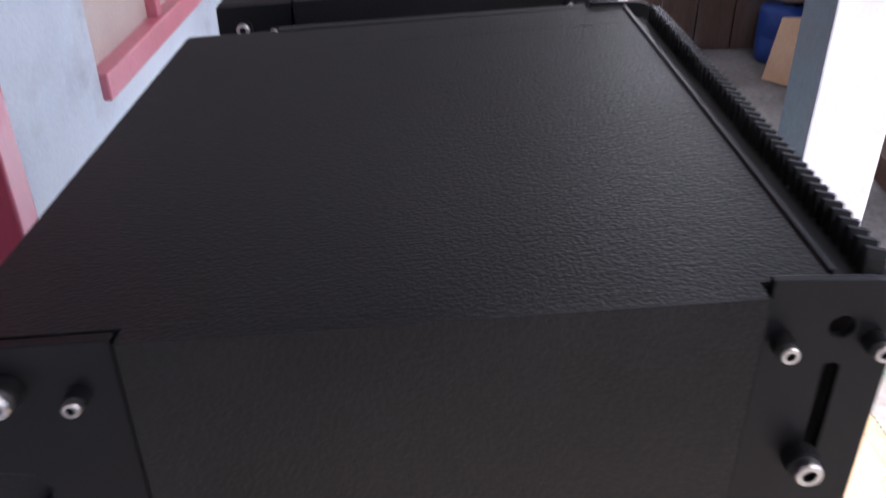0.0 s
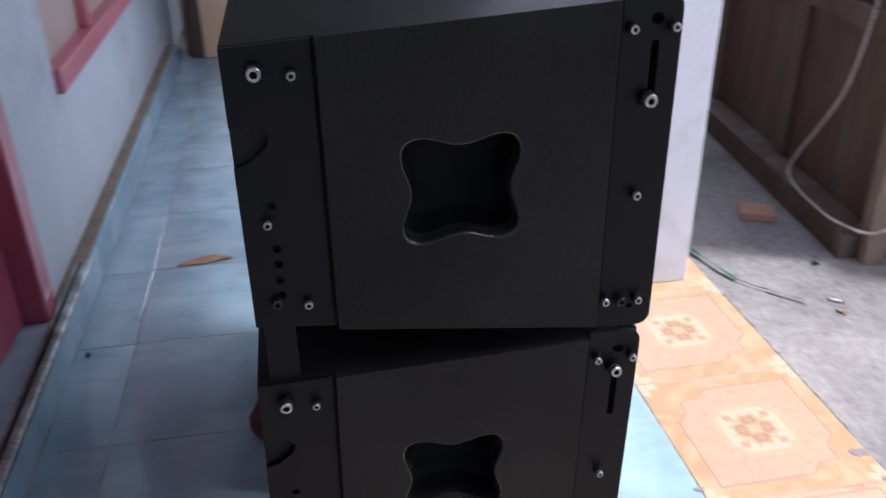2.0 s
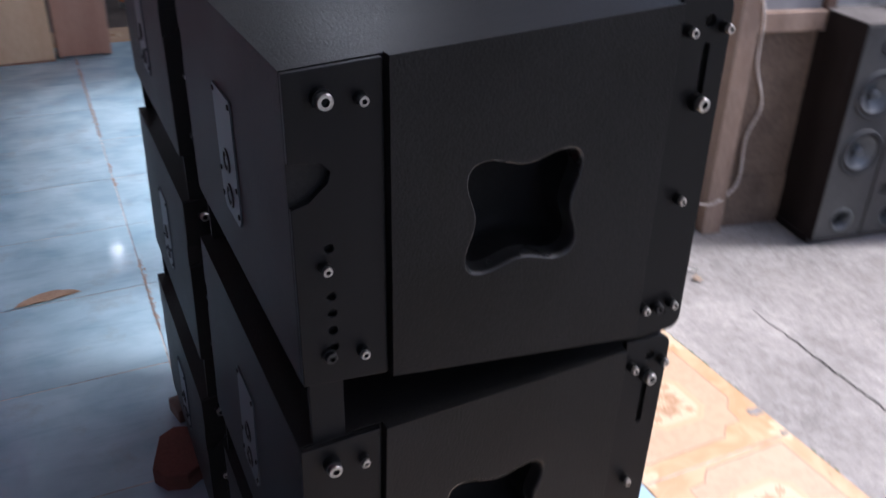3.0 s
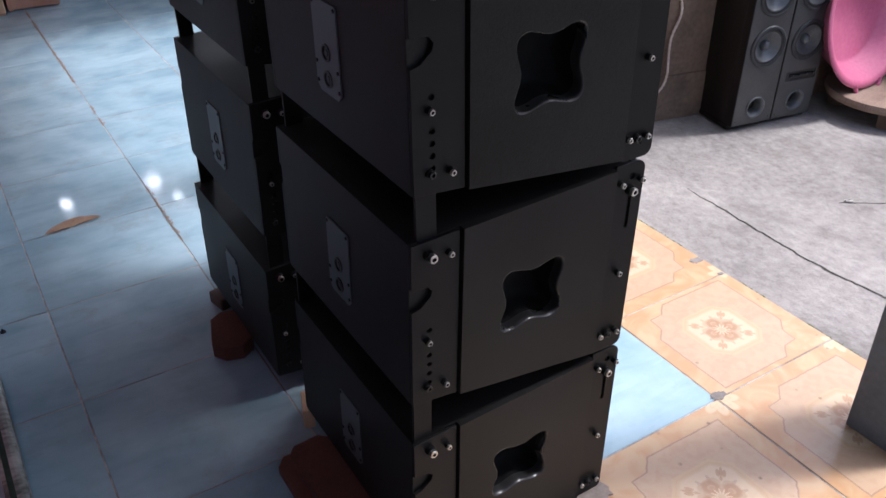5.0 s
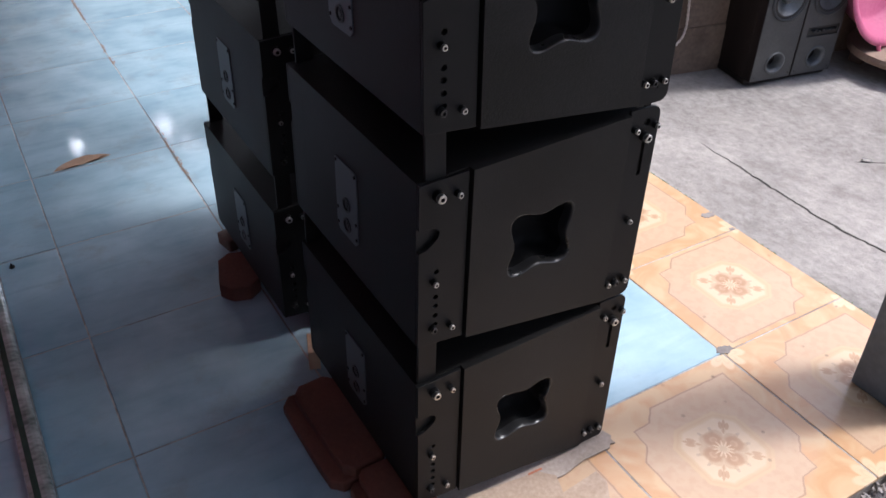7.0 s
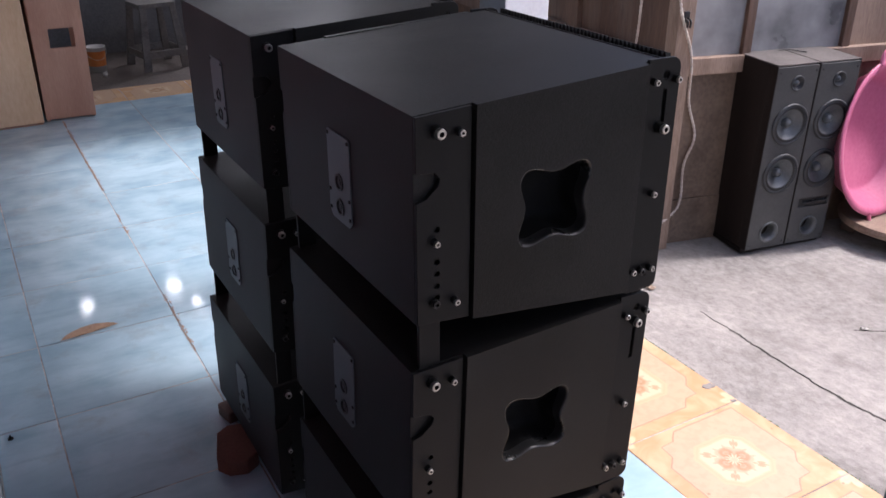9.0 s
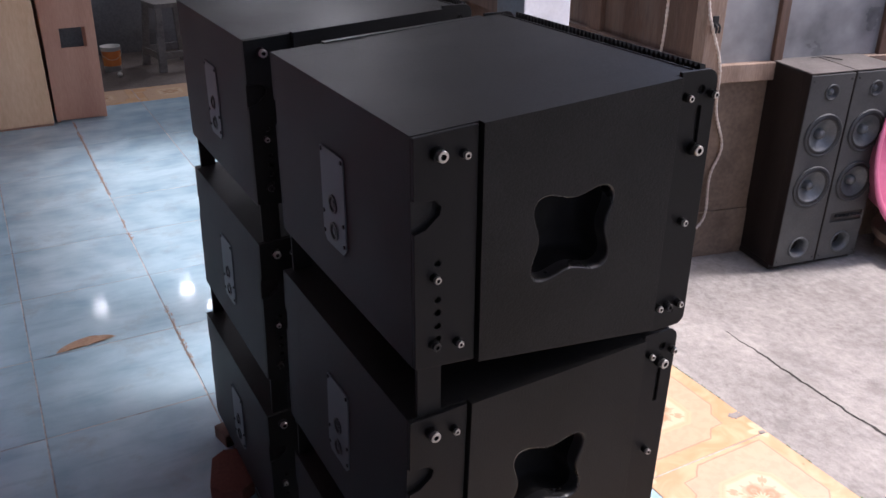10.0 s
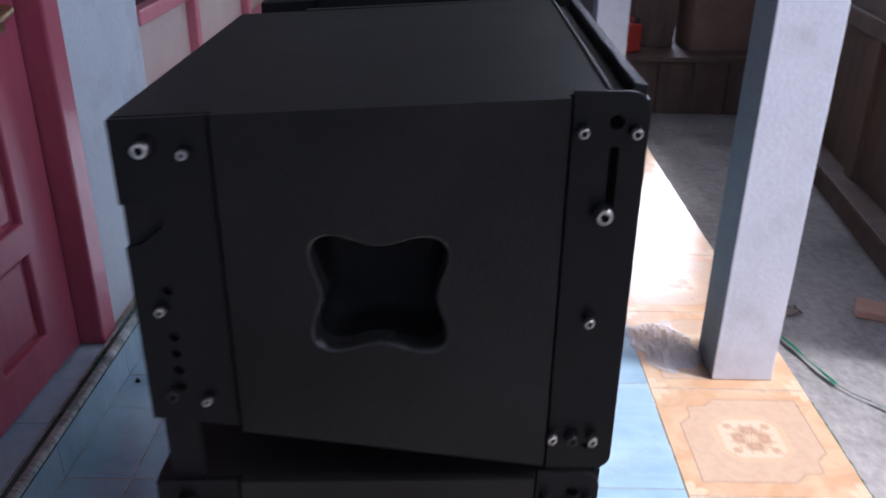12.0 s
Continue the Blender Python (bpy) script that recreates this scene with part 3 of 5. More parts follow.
tube("lever_handle", [(0.026, 1.5, 0.84), (0.055, 1.5, 0.84), (0.058, 1.48, 0.835), (0.055, 1.42, 0.825)], 0.008, BRASS, door, "tarnished brass lever")

win = thing("window_1", pose(WX, 0, 0.53), "pink-framed window with frosted lower panes", "window", kind="structure")
for y0, y1, z0, z1, x1 in ((2.17, 4.32, 0.0, 0.05, 0.022), (2.17, 4.32, 0.255, 0.30, 0.008), (2.17, 4.32, 1.17, 1.22, 0.012)):
    bm = bmesh.new()
    box(bm, -0.07, x1, y0, y1, z0 - (0.020 if z0 == 0 else 0), z1)
    part("window_sill" if z0 == 0 else "rail", bm, PINK_FRAME, win, bevel=0.005)
for y in (2.705, 3.475, 4.275):
    for z0, z1 in ((0.05, 0.255), (0.30, 1.17)):
        bm = bmesh.new()
        box(bm, -0.06, 0.005, y, y + 0.05, z0, z1)
        part("mullion", bm, PINK_FRAME, win, bevel=0.004)
for a, b in ((2.17, 2.705), (2.755, 3.475), (3.525, 4.275)):
    bm = bmesh.new()
    box(bm, -0.035, -0.028, a, b, 0.05, 0.255)
    part("frosted_pane", bm, FROSTED, win)
    bm = bmesh.new()
    box(bm, -0.035, -0.030, a, b, 0.30, 1.17)
    part("pane", bm, DARK_GLASS, win)

bm = bmesh.new()
box(bm, 0, 0.006, -0.016, 0.016, -0.022, 0.022)
tagged(part("wall_patch", bm, WHITE_PAPER, bevel=0.003), "small white plastic cover on the wall", "socket cover").matrix_world = pose(WX, 2.92, 0.235)

# ---- ceiling and pillars ----
# out of view; its reach shades the porch, its pale tone bounces light down
bm = bmesh.new()
box(bm, -1.0, 1.12, -2.0, 6.7, CEIL, CEIL + 0.05)
tagged(part("ceiling", bm, CEILING), "pale porch ceiling out of view, stretched to shade the porch and bounce light", "ceiling", kind="structure")
# unseen roof, its front edge set to darken the far end of the driveway
bm = bmesh.new()
box(bm, 1.13, 3.4, 3.25, 6.7, CEIL + 0.1, CEIL + 0.15)
tagged(part("ceiling_carport", bm, CEILING), "carport ceiling out of view, added to shade the far driveway", "ceiling", kind="structure")


def pillar(y):
    p = thing("pillar", pose(0.851, y, 0), "square plastered pillar, chalky white, west face coloured darker for its shade", "pillar", "porch pillars", "structure")
    bm = bmesh.new()
    box(bm, -0.078, 0.078, -0.07, 0.07, 0.001, CEIL - 0.002)
    for v in bm.verts:
        v.co.x += 0.002 * noise.noise(v.co * 3)
    bmesh.ops.subdivide_edges(bm, edges=[e for e in bm.edges if abs(e.verts[0].co.z - e.verts[1].co.z) > 1], cuts=60)
    for v in bm.verts:
        v.co.x += 0.0010 * noise.noise((v.co.x * 9, v.co.z * 9, 1))
        v.co.y += 0.0010 * noise.noise((v.co.y * 9, v.co.z * 9, 5))
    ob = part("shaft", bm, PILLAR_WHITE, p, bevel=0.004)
    ob.data.materials.append(PILLAR_SHADE)
    # faces turned west take the darker grey that stands for their shade
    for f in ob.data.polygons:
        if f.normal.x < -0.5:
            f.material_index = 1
    return p


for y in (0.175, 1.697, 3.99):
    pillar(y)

# ---- north end and east side that close the place ----
bm = bmesh.new()
for x0, x1 in ((-2.4, -0.13), (-0.05, 0.60), (0.72, 0.82), (0.88, 1.42)):
    box(bm, x0, x1, 6.7, 6.85, -0.2, CEIL)
for x0, x1, z0, z1 in ((-0.13, -0.05, 2.235, 2.285), (0.60, 0.72, 2.23, 2.31), (0.82, 0.88, 2.45, 2.52)):
    box(bm, x0, x1, 6.7, 6.85, -0.2, z0)
    box(bm, x0, x1, 6.7, 6.85, z1, CEIL)
box(bm, 1.42, 2.28, 6.7, 6.85, -0.2, 0.80)
box(bm, 2.28, 3.4, 6.7, 6.85, -0.2, CEIL + 0.1)
tagged(part("wall_north", bm, DIM_WALL), "grey block wall at the back", "wall", kind="structure")
# added behind the camera; its height limits the light from the south
bm = bmesh.new()
box(bm, -2.4, 0.75, -2.75, -2.6, -0.2, 1.9)
tagged(part("wall_south", bm, WALL_BLUE), "plain pale blue wall, added out of view to cut light from the south", "wall", kind="structure")
# light blocker out of view, sized to hold back the southeast sky
bm = bmesh.new()
box(bm, 1.06, 1.16, -2.6, -1.85, -0.2, CEIL)
tagged(part("wall_southeast", bm, OLD_WOOD), "brown board wall, added out of view to block light from the southeast", "wall", kind="structure")
# added closing wall; the tall far part keeps sky light out of the carport
bm = bmesh.new()
box(bm, 3.3, 3.4, -1.6, 3.7, -0.2, 1.2)
box(bm, 3.3, 3.4, 3.7, 6.7, -0.2, CEIL + 0.1)
tagged(part("wall_east", bm, OLD_WOOD), "dark brown board wall, added to close the east side and limit its light", "wall", kind="structure")

# wooden partition that turns a corner at its post
TURN_E = pose(1.66, 1.85, YARD, 0, 0, -12)
east = thing("wooden_partition", TURN_E, "old brown wooden partition with framed boards and dusty panes", "partition", kind="structure")


def wood(name, x0, x1, y0, y1, z0, z1, material, bevel=0.003, label="", m=None):
    bm = bmesh.new()
    box(bm, x0, x1, y0, y1, z0, z1, m)
    return part(name, bm, material, east, label, bevel=bevel)


LONG = pose(0, 0, 0, 0, 0, 6)
wood("post", -0.01, 0.06, -0.05, 0.02, 0.0, 1.36, DUSTY_WOOD)
wood("kick_board", -0.075, -0.015, 0.0, 3.2, 0.0, 0.085, OLD_WOOD, m=LONG)
wood("sill", -0.09, 0.03, 0.02, 3.2, 0.085, 0.115, OLD_WOOD, m=LONG)
for k in range(5):
    wood("board", 0.012, 0.03, 0.03 + 0.66 * k, 0.03 + 0.66 * k + 0.65, 0.115, 1.36, OLD_WOOD, m=LONG)
for y in (0.62, 1.34, 2.0, 2.7):
    wood("stile", -0.012, 0.014, y, y + 0.085, 0.115, 1.36, OLD_WOOD, m=LONG)
wood("rail", -0.016, 0.012, 0.02, 3.2, 0.70, 0.775, OLD_WOOD, m=LONG)
# the face beside the post
wood("skirting", 0.06, 1.7, -0.006, 0.016, 0.0, 0.19, SHADY_BOARD)
wood("board", 0.06, 0.62, 0.0, 0.016, 0.19, 0.70, SHADY_BOARD)
wood("board", 0.62, 1.7, 0.0, 0.016, 0.19, 0.70, SHADY_BOARD)
wood("rail", 0.06, 1.7, -0.03, 0.02, 0.70, 0.765, DUSTY_WOOD)
for x0, x1 in ((0.306, 0.344), (0.765, 0.803), (1.25, 1.29), (1.66, 1.70)):
    wood("stile", x0, x1, -0.02, 0.02, 0.765, 1.36, OLD_WOOD)
for x0, x1 in ((0.06, 0.306), (0.344, 0.765)):
    wood("pane", x0, x1, 0.0, 0.006, 0.765, 1.36, MISTY_GLASS, 0)
for x0, x1 in ((0.803, 1.25), (1.29, 1.66)):
    wood("board", x0, x1, 0.0, 0.014, 0.765, 1.36, DUSTY_WOOD, 0)

# ---- floor tiles ----


def tile_mesh(w, h, name):
    bm = bmesh.new()
    box(bm, -w / 2, w / 2, -h / 2, h / 2, -0.008, 0)
    top = [e for e in bm.edges if all(abs(v.co.z) < 1e-6 for v in e.verts)]
    bmesh.ops.bevel(bm, geom=top, offset=0.0012, segments=1, affect="EDGES")
    return mesh_of(bm, name)


TILES = {}


def lay(x0, x1, y0, y1, material, gap=0.0030):
    w, h = round(x1 - x0 - gap, 4), round(y1 - y0 - gap, 4)
    key = (w, h, material.name)
    if key not in TILES:
        TILES[key] = tile_mesh(w, h, "tile")
    ob = part("tile", TILES[key], material, porch)
    ob.matrix_local = pose((x0 + x1) / 2, (y0 + y1) / 2, random.uniform(-0.0006, 0.0006), random.uniform(-0.08, 0.08), random.uniform(-0.08, 0.08), 0)
    return ob


XS = [-0.745, -0.6, -0.2, 0.2, 0.603]
YS = [0.447] + [0.806 + 0.4 * k for k in range(10)] + [4.70]
YO = [0.047, 0.447, 0.786] + [1.186 + 0.4 * k for k in range(9)] + [4.70, 5.03]
# ---- stacks of line-array cabinets ----
DEPTH, WIDE, TALL = 0.413, 0.460, 0.3555
EDGE_X = 0.354
PROUD = 0.007


def handle_loop(cx=0.2042, cz=0.1815, s=1.0, seg=72):
    pts = []
    for k in range(seg):
        a = 2 * math.pi * k / seg
        # four lobes in the corners and hollow sides
        r = 0.0577 + 0.0125 * -math.cos(4 * a) + 0.0015 * math.cos(8 * a)
        pts.append((cx + s * r * math.cos(a) * 1.055, cz + s * r * math.sin(a)))
    return pts


def bolt_mesh(r, out, head, name, material):
    """A socket-head screw on a black sleeve, standing off its plate along -y."""
    bm = bmesh.new()
    m = Matrix.Rotation(radians(90), 4, "X")
    turned(bm, [(r * 1.25, 0), (r * 1.25, out - head), (r * 0.9, out - head)], m, 18)
    sleeve = len(bm.faces)
    turned(bm, [(r * 0.9, out - head), (r, out - head), (r, out - head * 0.2), (r * 0.88, out), (r * 0.50, out)], m, 18)
    shell = len(bm.faces)
    turned(bm, [(r * 0.50, out), (r * 0.42, out - head * 0.6), (0.0002, out - head * 0.6)], m, 6 * 3)
    me = mesh_of(bm, name)
    me.materials.append(STEEL_BLACK), me.materials.append(material)
    # the socket recess is coloured black for the shade inside the zinc head
    for k, p in enumerate(me.polygons):
        p.material_index = 1 if sleeve <= k < shell else 0
    return me


SMALL_BOLT = bolt_mesh(0.0043, 0.011, 0.004, "bolt", CHROME)
BIG_BOLT = bolt_mesh(0.0068, 0.014, 0.006, "bolt", CHROME)
DARK_BOLT = bolt_mesh(0.0054, 0.009, 0.005, "bolt", PLASTIC)


def line_array_cabinet(linked, pin_high):
    """One cabinet; local x runs from its back to its grille, y from one rigging side to the other, z up from the grille's lower edge."""
    root = thing("line_array_cabinet", Matrix(), "black textured line-array loudspeaker cabinet with bolted rigging plates, stacked", "loudspeaker", "stacked line-array cabinets")
    prof = [(-0.004, 0.048), (EDGE_X + 0.027, 0.003), (EDGE_X + 0.027, 0.3530), (-0.004, 0.328)]
    inset = 0.006
    bm = bmesh.new()
    slab(bm, prof, [handle_loop()], inset, 0.060, (True, False))
    slab(bm, prof, [], 0.060, WIDE - 0.060)
    slab(bm, prof, [handle_loop()], WIDE - 0.060, WIDE - inset, (False, True))
    part("body", bm, BLACK, root, bevel=0.002)
    panel = [(0.0775, 0.0400), (EDGE_X - 0.003, 0.0070), (EDGE_X - 0.003, 0.3512), (0.0775, 0.3345)]
    for y0, y1, lip in ((0.0, inset, 1), (WIDE - inset, WIDE, -1)):
        bm = bmesh.new()
        slab(bm, panel, [handle_loop(s=1.0)], y0 - (PROUD if lip > 0 else 0), y1 + (PROUD if lip < 0 else 0))
        side = part("side_panel", bm, BLACK, root, bevel=0.0018)
        # rolled lip and cup of the handle opening
        y = y0 - PROUD if lip > 0 else y1 + PROUD
        for nm, mt, tx, sections in (("grip_lip", GRIP, "smooth black rim of the hand grip", ((1.004, 0.0002), (0.988, 0.0002), (0.965, 0.0020), (0.945, 0.0060), (0.932, 0.0120), (0.928, 0.019))),
                                     ("handle_cup", CAVITY, "recessed four-lobed hand grip", ((0.9285, 0.019), (0.922, 0.032), (0.90, 0.043), (0.85, 0.051), (0.75, 0.056), (0.55, 0.058)))):
            bm = bmesh.new()
            rings = [[bm.verts.new((px, y + lip * dy, pz)) for px, pz in handle_loop(s=sc)] for sc, dy in sections]
            for a, b in zip(rings, rings[1:]):
                for k in range(len(a)):
                    bm.faces.new((a[k], a[(k + 1) % len(a)], b[(k + 1) % len(a)], b[k]))
            if nm == "handle_cup":
                bm.faces.new(rings[-1])
            part(nm, bm, mt, side, tx, smooth=True)
        # rear rigging plate with its hook notch and row of pin holes
        back = [(-0.004, 0.049), (0.074, 0.042), (0.074, 0.3325), (-0.004, 0.3275)]
        notch = [(-0.004, 0.257), (0.022, 0.255), (0.029, 0.247), (0.027, 0.238), (0.010, 0.223), (-0.004, 0.2195)]
        outline = back + notch
        pins = [ring(0.025, z, 0.0042) for z in (0.180, 0.1345, 0.118, 0.1005, 0.0835)]
        bm = bmesh.new()
        slab(bm, outline, pins, y0 - 0.0015 if lip > 0 else y0 + 0.001, y1 - 0.001 if lip > 0 else y1 + 0.0015)
        rear = part("rear_rigging_plate", bm, STEEL_BLACK, root, "black steel plate with hook notch and pin holes", bevel=0.0008)
        # front rigging plate with a long slot
        slot = rounded(0.3845, 0.3915, 0.240 if pin_high else 0.2585, 0.300 if pin_high else 0.312, (0.003,) * 4, 3)
        bm = bmesh.new()
        slab(bm, rounded(EDGE_X, DEPTH, 0.0, TALL, (0.0, 0.014, 0.016, 0.0)), [slot, ring(0.388, 0.3315, 0.0058), ring(0.388, 0.026, 0.003)], y0 - 0.0002 if lip > 0 else y0 + 0.001, y1 - 0.001 if lip > 0 else y1 + 0.0002)
        front = part("front_rigging_plate", bm, STEEL_BLACK, root, "black steel plate with a long slot", bevel=0.0008)
        bolts = ((BIG_BOLT, 0.024, 0.3075, rear), (SMALL_BOLT, 0.055, 0.3035, rear), (SMALL_BOLT, 0.020, 0.1645, rear), (SMALL_BOLT, 0.050, 0.0745, rear), (DARK_BOLT, 0.020, 0.0780, rear),
                 (SMALL_BOLT, 0.362, 0.3255, front), (SMALL_BOLT, 0.402, 0.3255, front), (BIG_BOLT, 0.383, 0.311 if pin_high else 0.2585, front), (SMALL_BOLT, 0.380, 0.1605, front),
                 (SMALL_BOLT, 0.357, 0.0395, front), (DARK_BOLT, 0.375, 0.0370, front), (SMALL_BOLT, 0.393, 0.0380, front))
        for me, bx, bz, holder in bolts:
            b = part("bolt", me, CHROME, holder)
            b.matrix_local = pose(bx, y0 - 0.002, bz) if lip > 0 else pose(bx, y1 + 0.002, bz, 0, 0, 180)
        if linked:
            bm = bmesh.new()
            box(bm, 0.002, 0.034, y0 + 0.0065 if lip > 0 else y1 - 0.0125, y0 + 0.0125 if lip > 0 else y1 - 0.0065, -0.036, 0.080)
            part("link_bar", bm, STEEL_BLACK, root, "black steel link bar", bevel=0.0008)
    # grille: face, folded top edge cut through a row of holes, so that it stands up in teeth
    bm = bmesh.new()
    y0, y1, n = 0.020, WIDE - 0.020, 46
    pitch = (y1 - y0) / n
    box(bm, 0.3855, 0.3985, y0, y1, 0.3440, 0.3455)
    box(bm, 0.4120, 0.4165, y0, y1, 0.020, 0.3440)
    arch = [(-0.30, 0.0), (-0.30, 0.6), (-0.16, 0.95), (0.16, 0.95), (0.30, 0.6), (0.30, 0.0)]
    for k in range(n):
        c = y0 + pitch * (k + 0.5)
        lo = [bm.verts.new((0.4030, c + pitch * u, 0.3430 + 0.0150 * v)) for u, v in arch]
        hi = [bm.verts.new((0.4130, c + pitch * u, 0.3430 + 0.0125 * v)) for u, v in arch]
        bm.faces.new(lo), bm.faces.new(hi)
        for q in range(6):
            bm.faces.new((lo[q], lo[(q + 1) % 6], hi[(q + 1) % 6], hi[q]))
    part("grille", bm, STEEL_BLACK, root, "black punched steel grille")
    bm = bmesh.new()
    box(bm, 0.3813, 0.3848, 0.010, WIDE - 0.010, 0.300, 0.3545)
    part("grille_trim", bm, STEEL_BLACK, root, bevel=0.001)
    bm = bmesh.new()
    box(bm, 0.3855, 0.4115, 0.016, WIDE - 0.016, 0.012, 0.3425)
    part("grille_foam", bm, CAVITY, root, "black foam behind the grille")
    # rear connector plate
    bm = bmesh.new()
    y0, y1, z0, z1 = 0.192, 0.270, 0.110, 0.246
    c = 0.010
    out = [(y0 + c, z0), (y1 - c, z0), (y1, z0 + c), (y1, z1 - 0.003), (y1 - 0.003, z1), (y0 + 0.003, z1), (y0, z1 - 0.003), (y0, z0 + c)]
    sockets = [ring(0.231, 0.134, 0.0135, 20), ring(0.231, 0.173, 0.0135, 20)]
    slab(bm, out, sockets, -0.003, 0.0005)
    bmesh.ops.rotate(bm, verts=bm.verts[:], matrix=Matrix.Rotation(radians(90), 3, "Z"))
    bmesh.ops.scale(bm, vec=(-1, 1, 1), verts=bm.verts[:])
    for v in bm.verts:
        v.co.x = -0.0062 if v.co.x < -0.001 else -0.0042
    plate = part("connector_plate", bm, PLATE, root, "blue-grey steel connector plate")
    for z in (0.134, 0.173):
        bm = bmesh.new()
        m = pose(-0.0058, 0.231, z, 0, -90, 0)
        turned(bm, [(0.0132, -0.002), (0.0132, 0.0022), (0.0105, 0.0022), (0.0100, -0.001), (0.0055, -0.001), (0.0050, 0.0014), (0.0002, 0.0014)], m, 24)
        part("socket", bm, PLASTIC, plate, "round black speaker socket")
    for y, z in ((0.197, 0.240), (0.265, 0.240), (0.197, 0.153), (0.265, 0.153), (0.197, 0.124), (0.265, 0.124)):
        bm = bmesh.new()
        turned(bm, [(0.003, 0.0), (0.0027, 0.0018), (0.0002, 0.002)], pose(-0.006, y, z, 0, -90, 0), 10)
        part("screw", bm, STEEL_BLACK, plate)
    return root


upper = line_array_cabinet(True, False)
middle = line_array_cabinet(True, True)
lower = line_array_cabinet(False, True)
tagged(middle, "black textured line-array loudspeaker cabinet in the middle of a stack")
tagged(lower, "black textured line-array loudspeaker cabinet at the stack's foot, raised on bricks")
tagged(upper, "black textured line-array loudspeaker cabinet on top of a stack")
upper.matrix_world = pose(-0.178, 0.395, 0.7265)
middle.matrix_world = pose(-0.1935, 0.395, 0.375, 0, 1.4, 0)
lower.matrix_world = pose(-0.198, 0.395, 0.012, 0, 0.9, 0)
copy_thing(upper, pose(-0.182, 0.985, 0.7195))
copy_thing(middle, pose(-0.195, 0.985, 0.3675, 0, 1.4, 0))
copy_thing(lower, pose(-0.208, 0.985, 0.006, 0, 0.9, 0))

# ---- under and round the stacks ----


def brick(m, size=(0.2, 0.1, 0.026), clip=0.010, label="worn terracotta paving brick under the loudspeaker stack"):
    """A paver with clipped, worn corners."""
    bm = bmesh.new()
    a, b, c = size[0] / 2, size[1] / 2, size[2]
    rim = [(-a + clip, -b), (a - clip, -b), (a, -b + clip), (a, b - clip), (a - clip, b), (-a + clip, b), (-a, b - clip), (-a, -b + clip)]
    rim = [(x * (1 - t) + rim[(k + 1) % 8][0] * t, y * (1 - t) + rim[(k + 1) % 8][1] * t) for k, (x, y) in enumerate(rim) for t in (0, 0.25, 0.5, 0.75)]
    rim = [(x + 0.0022 * noise.noise((x * 30, y * 30, a)), y + 0.0022 * noise.noise((x * 30, y * 30, 5 + b))) for x, y in rim]
    rings = [[bm.verts.new((x * k, y * k, z)) for x, y in rim] for k, z in ((0.985, 0), (1.0, 0.004), (1.0, c - 0.004), (0.985, c - 0.001), (0.96, c))]
    for lo, hi in zip(rings, rings[1:]):
        for k in range(len(rim)):
            bm.faces.new((lo[k], lo[(k + 1) % len(rim)], hi[(k + 1) % len(rim)], hi[k]))
    bm.faces.new(rings[0]), bm.faces.new(rings[-1])
    ob = tagged(part("paving_brick", bm, TERRACOTTA), label, "brick", "bricks under the stacks")
    ob.matrix_world = m
    return ob


brick(pose(-0.252, 0.655, 0.000, 0, 0, 91), (0.26, 0.11, 0.026), 0.020)
brick(pose(-0.236, 0.652, 0.0262, 0, 0, 92), (0.25, 0.09, 0.0255), 0.018)
brick(pose(-0.222, 0.440, 0.000, 0, 0, 92), (0.16, 0.11, 0.026))
brick(pose(-0.210, 0.445, 0.0262, 0, 0, 90), (0.15, 0.10, 0.0255))
brick(pose(-0.236, 1.230, 0.000, 0, 0, 74), (0.150, 0.095, 0.040), 0.026, "worn terracotta brick propping the rear stack")
bm = bmesh.new()
box(bm, -0.045, 0.02, -0.012, 0.012, 0, 0.05)
tagged(part("dark_offcut", box(bmesh.new(), -0.022, 0.03, -0.03, 0.03, 0, 0.035), OLD_WOOD, bevel=0.004), "dark broken wood offcut beside the rear stack", "offcut").matrix_world = pose(-0.203, 1.392, 0.0005, 0, 0, 12)
tagged(part("wood_offcut", bm, YELLOW_PLY, bevel=0.002), "pale wood offcut between the two stacks", "offcut").matrix_world = pose(-0.185, 0.895, 0.0005, 0, 0, 70)


def sheet(name, outline, m, material, thick=0.003, warp=0.0015, label="", category="cardboard", group=""):
    """A flattened board with its edges showing, slightly warped."""
    bm = bmesh.new()
    bot = [bm.verts.new((x, y, 0)) for x, y in outline]
    f = bm.faces.new(bot)
    r = bmesh.ops.extrude_face_region(bm, geom=[f])
    top = [v for v in r["geom"] if isinstance(v, bmesh.types.BMVert)]
    for v in top:
        v.co.z += thick + warp * (0.5 + 0.5 * noise.noise(v.co * 9))
    ob = tagged(part(name, bm, material), label, category, group)
    ob.matrix_world = m
    return ob


card = sheet("cardboard_sheet", [(-0.215, 0.0), (-0.02, -0.012), (0.19, 0.0), (0.225, -0.012), (0.22, 0.05), (0.20, 0.11), (-0.20, 0.11)], pose(-0.0, 0.372, 0.0008, 0, 0, 1), CARDBOARD_GREY, 0.003, 0.001, "flattened damp grey cardboard under the loudspeaker stack", group="cardboard under the stack")
sheet("cardboard_sheet", [(-0.23, -0.06), (0.06, -0.07), (0.075, -0.015), (0.05, 0.01), (-0.20, 0.03)], pose(0.0, 0.372, 0.0048, 0, 0, -2), CARDBOARD, 0.0025, 0.001, "flattened brown cardboard box with printed marks", group="cardboard under the stack")
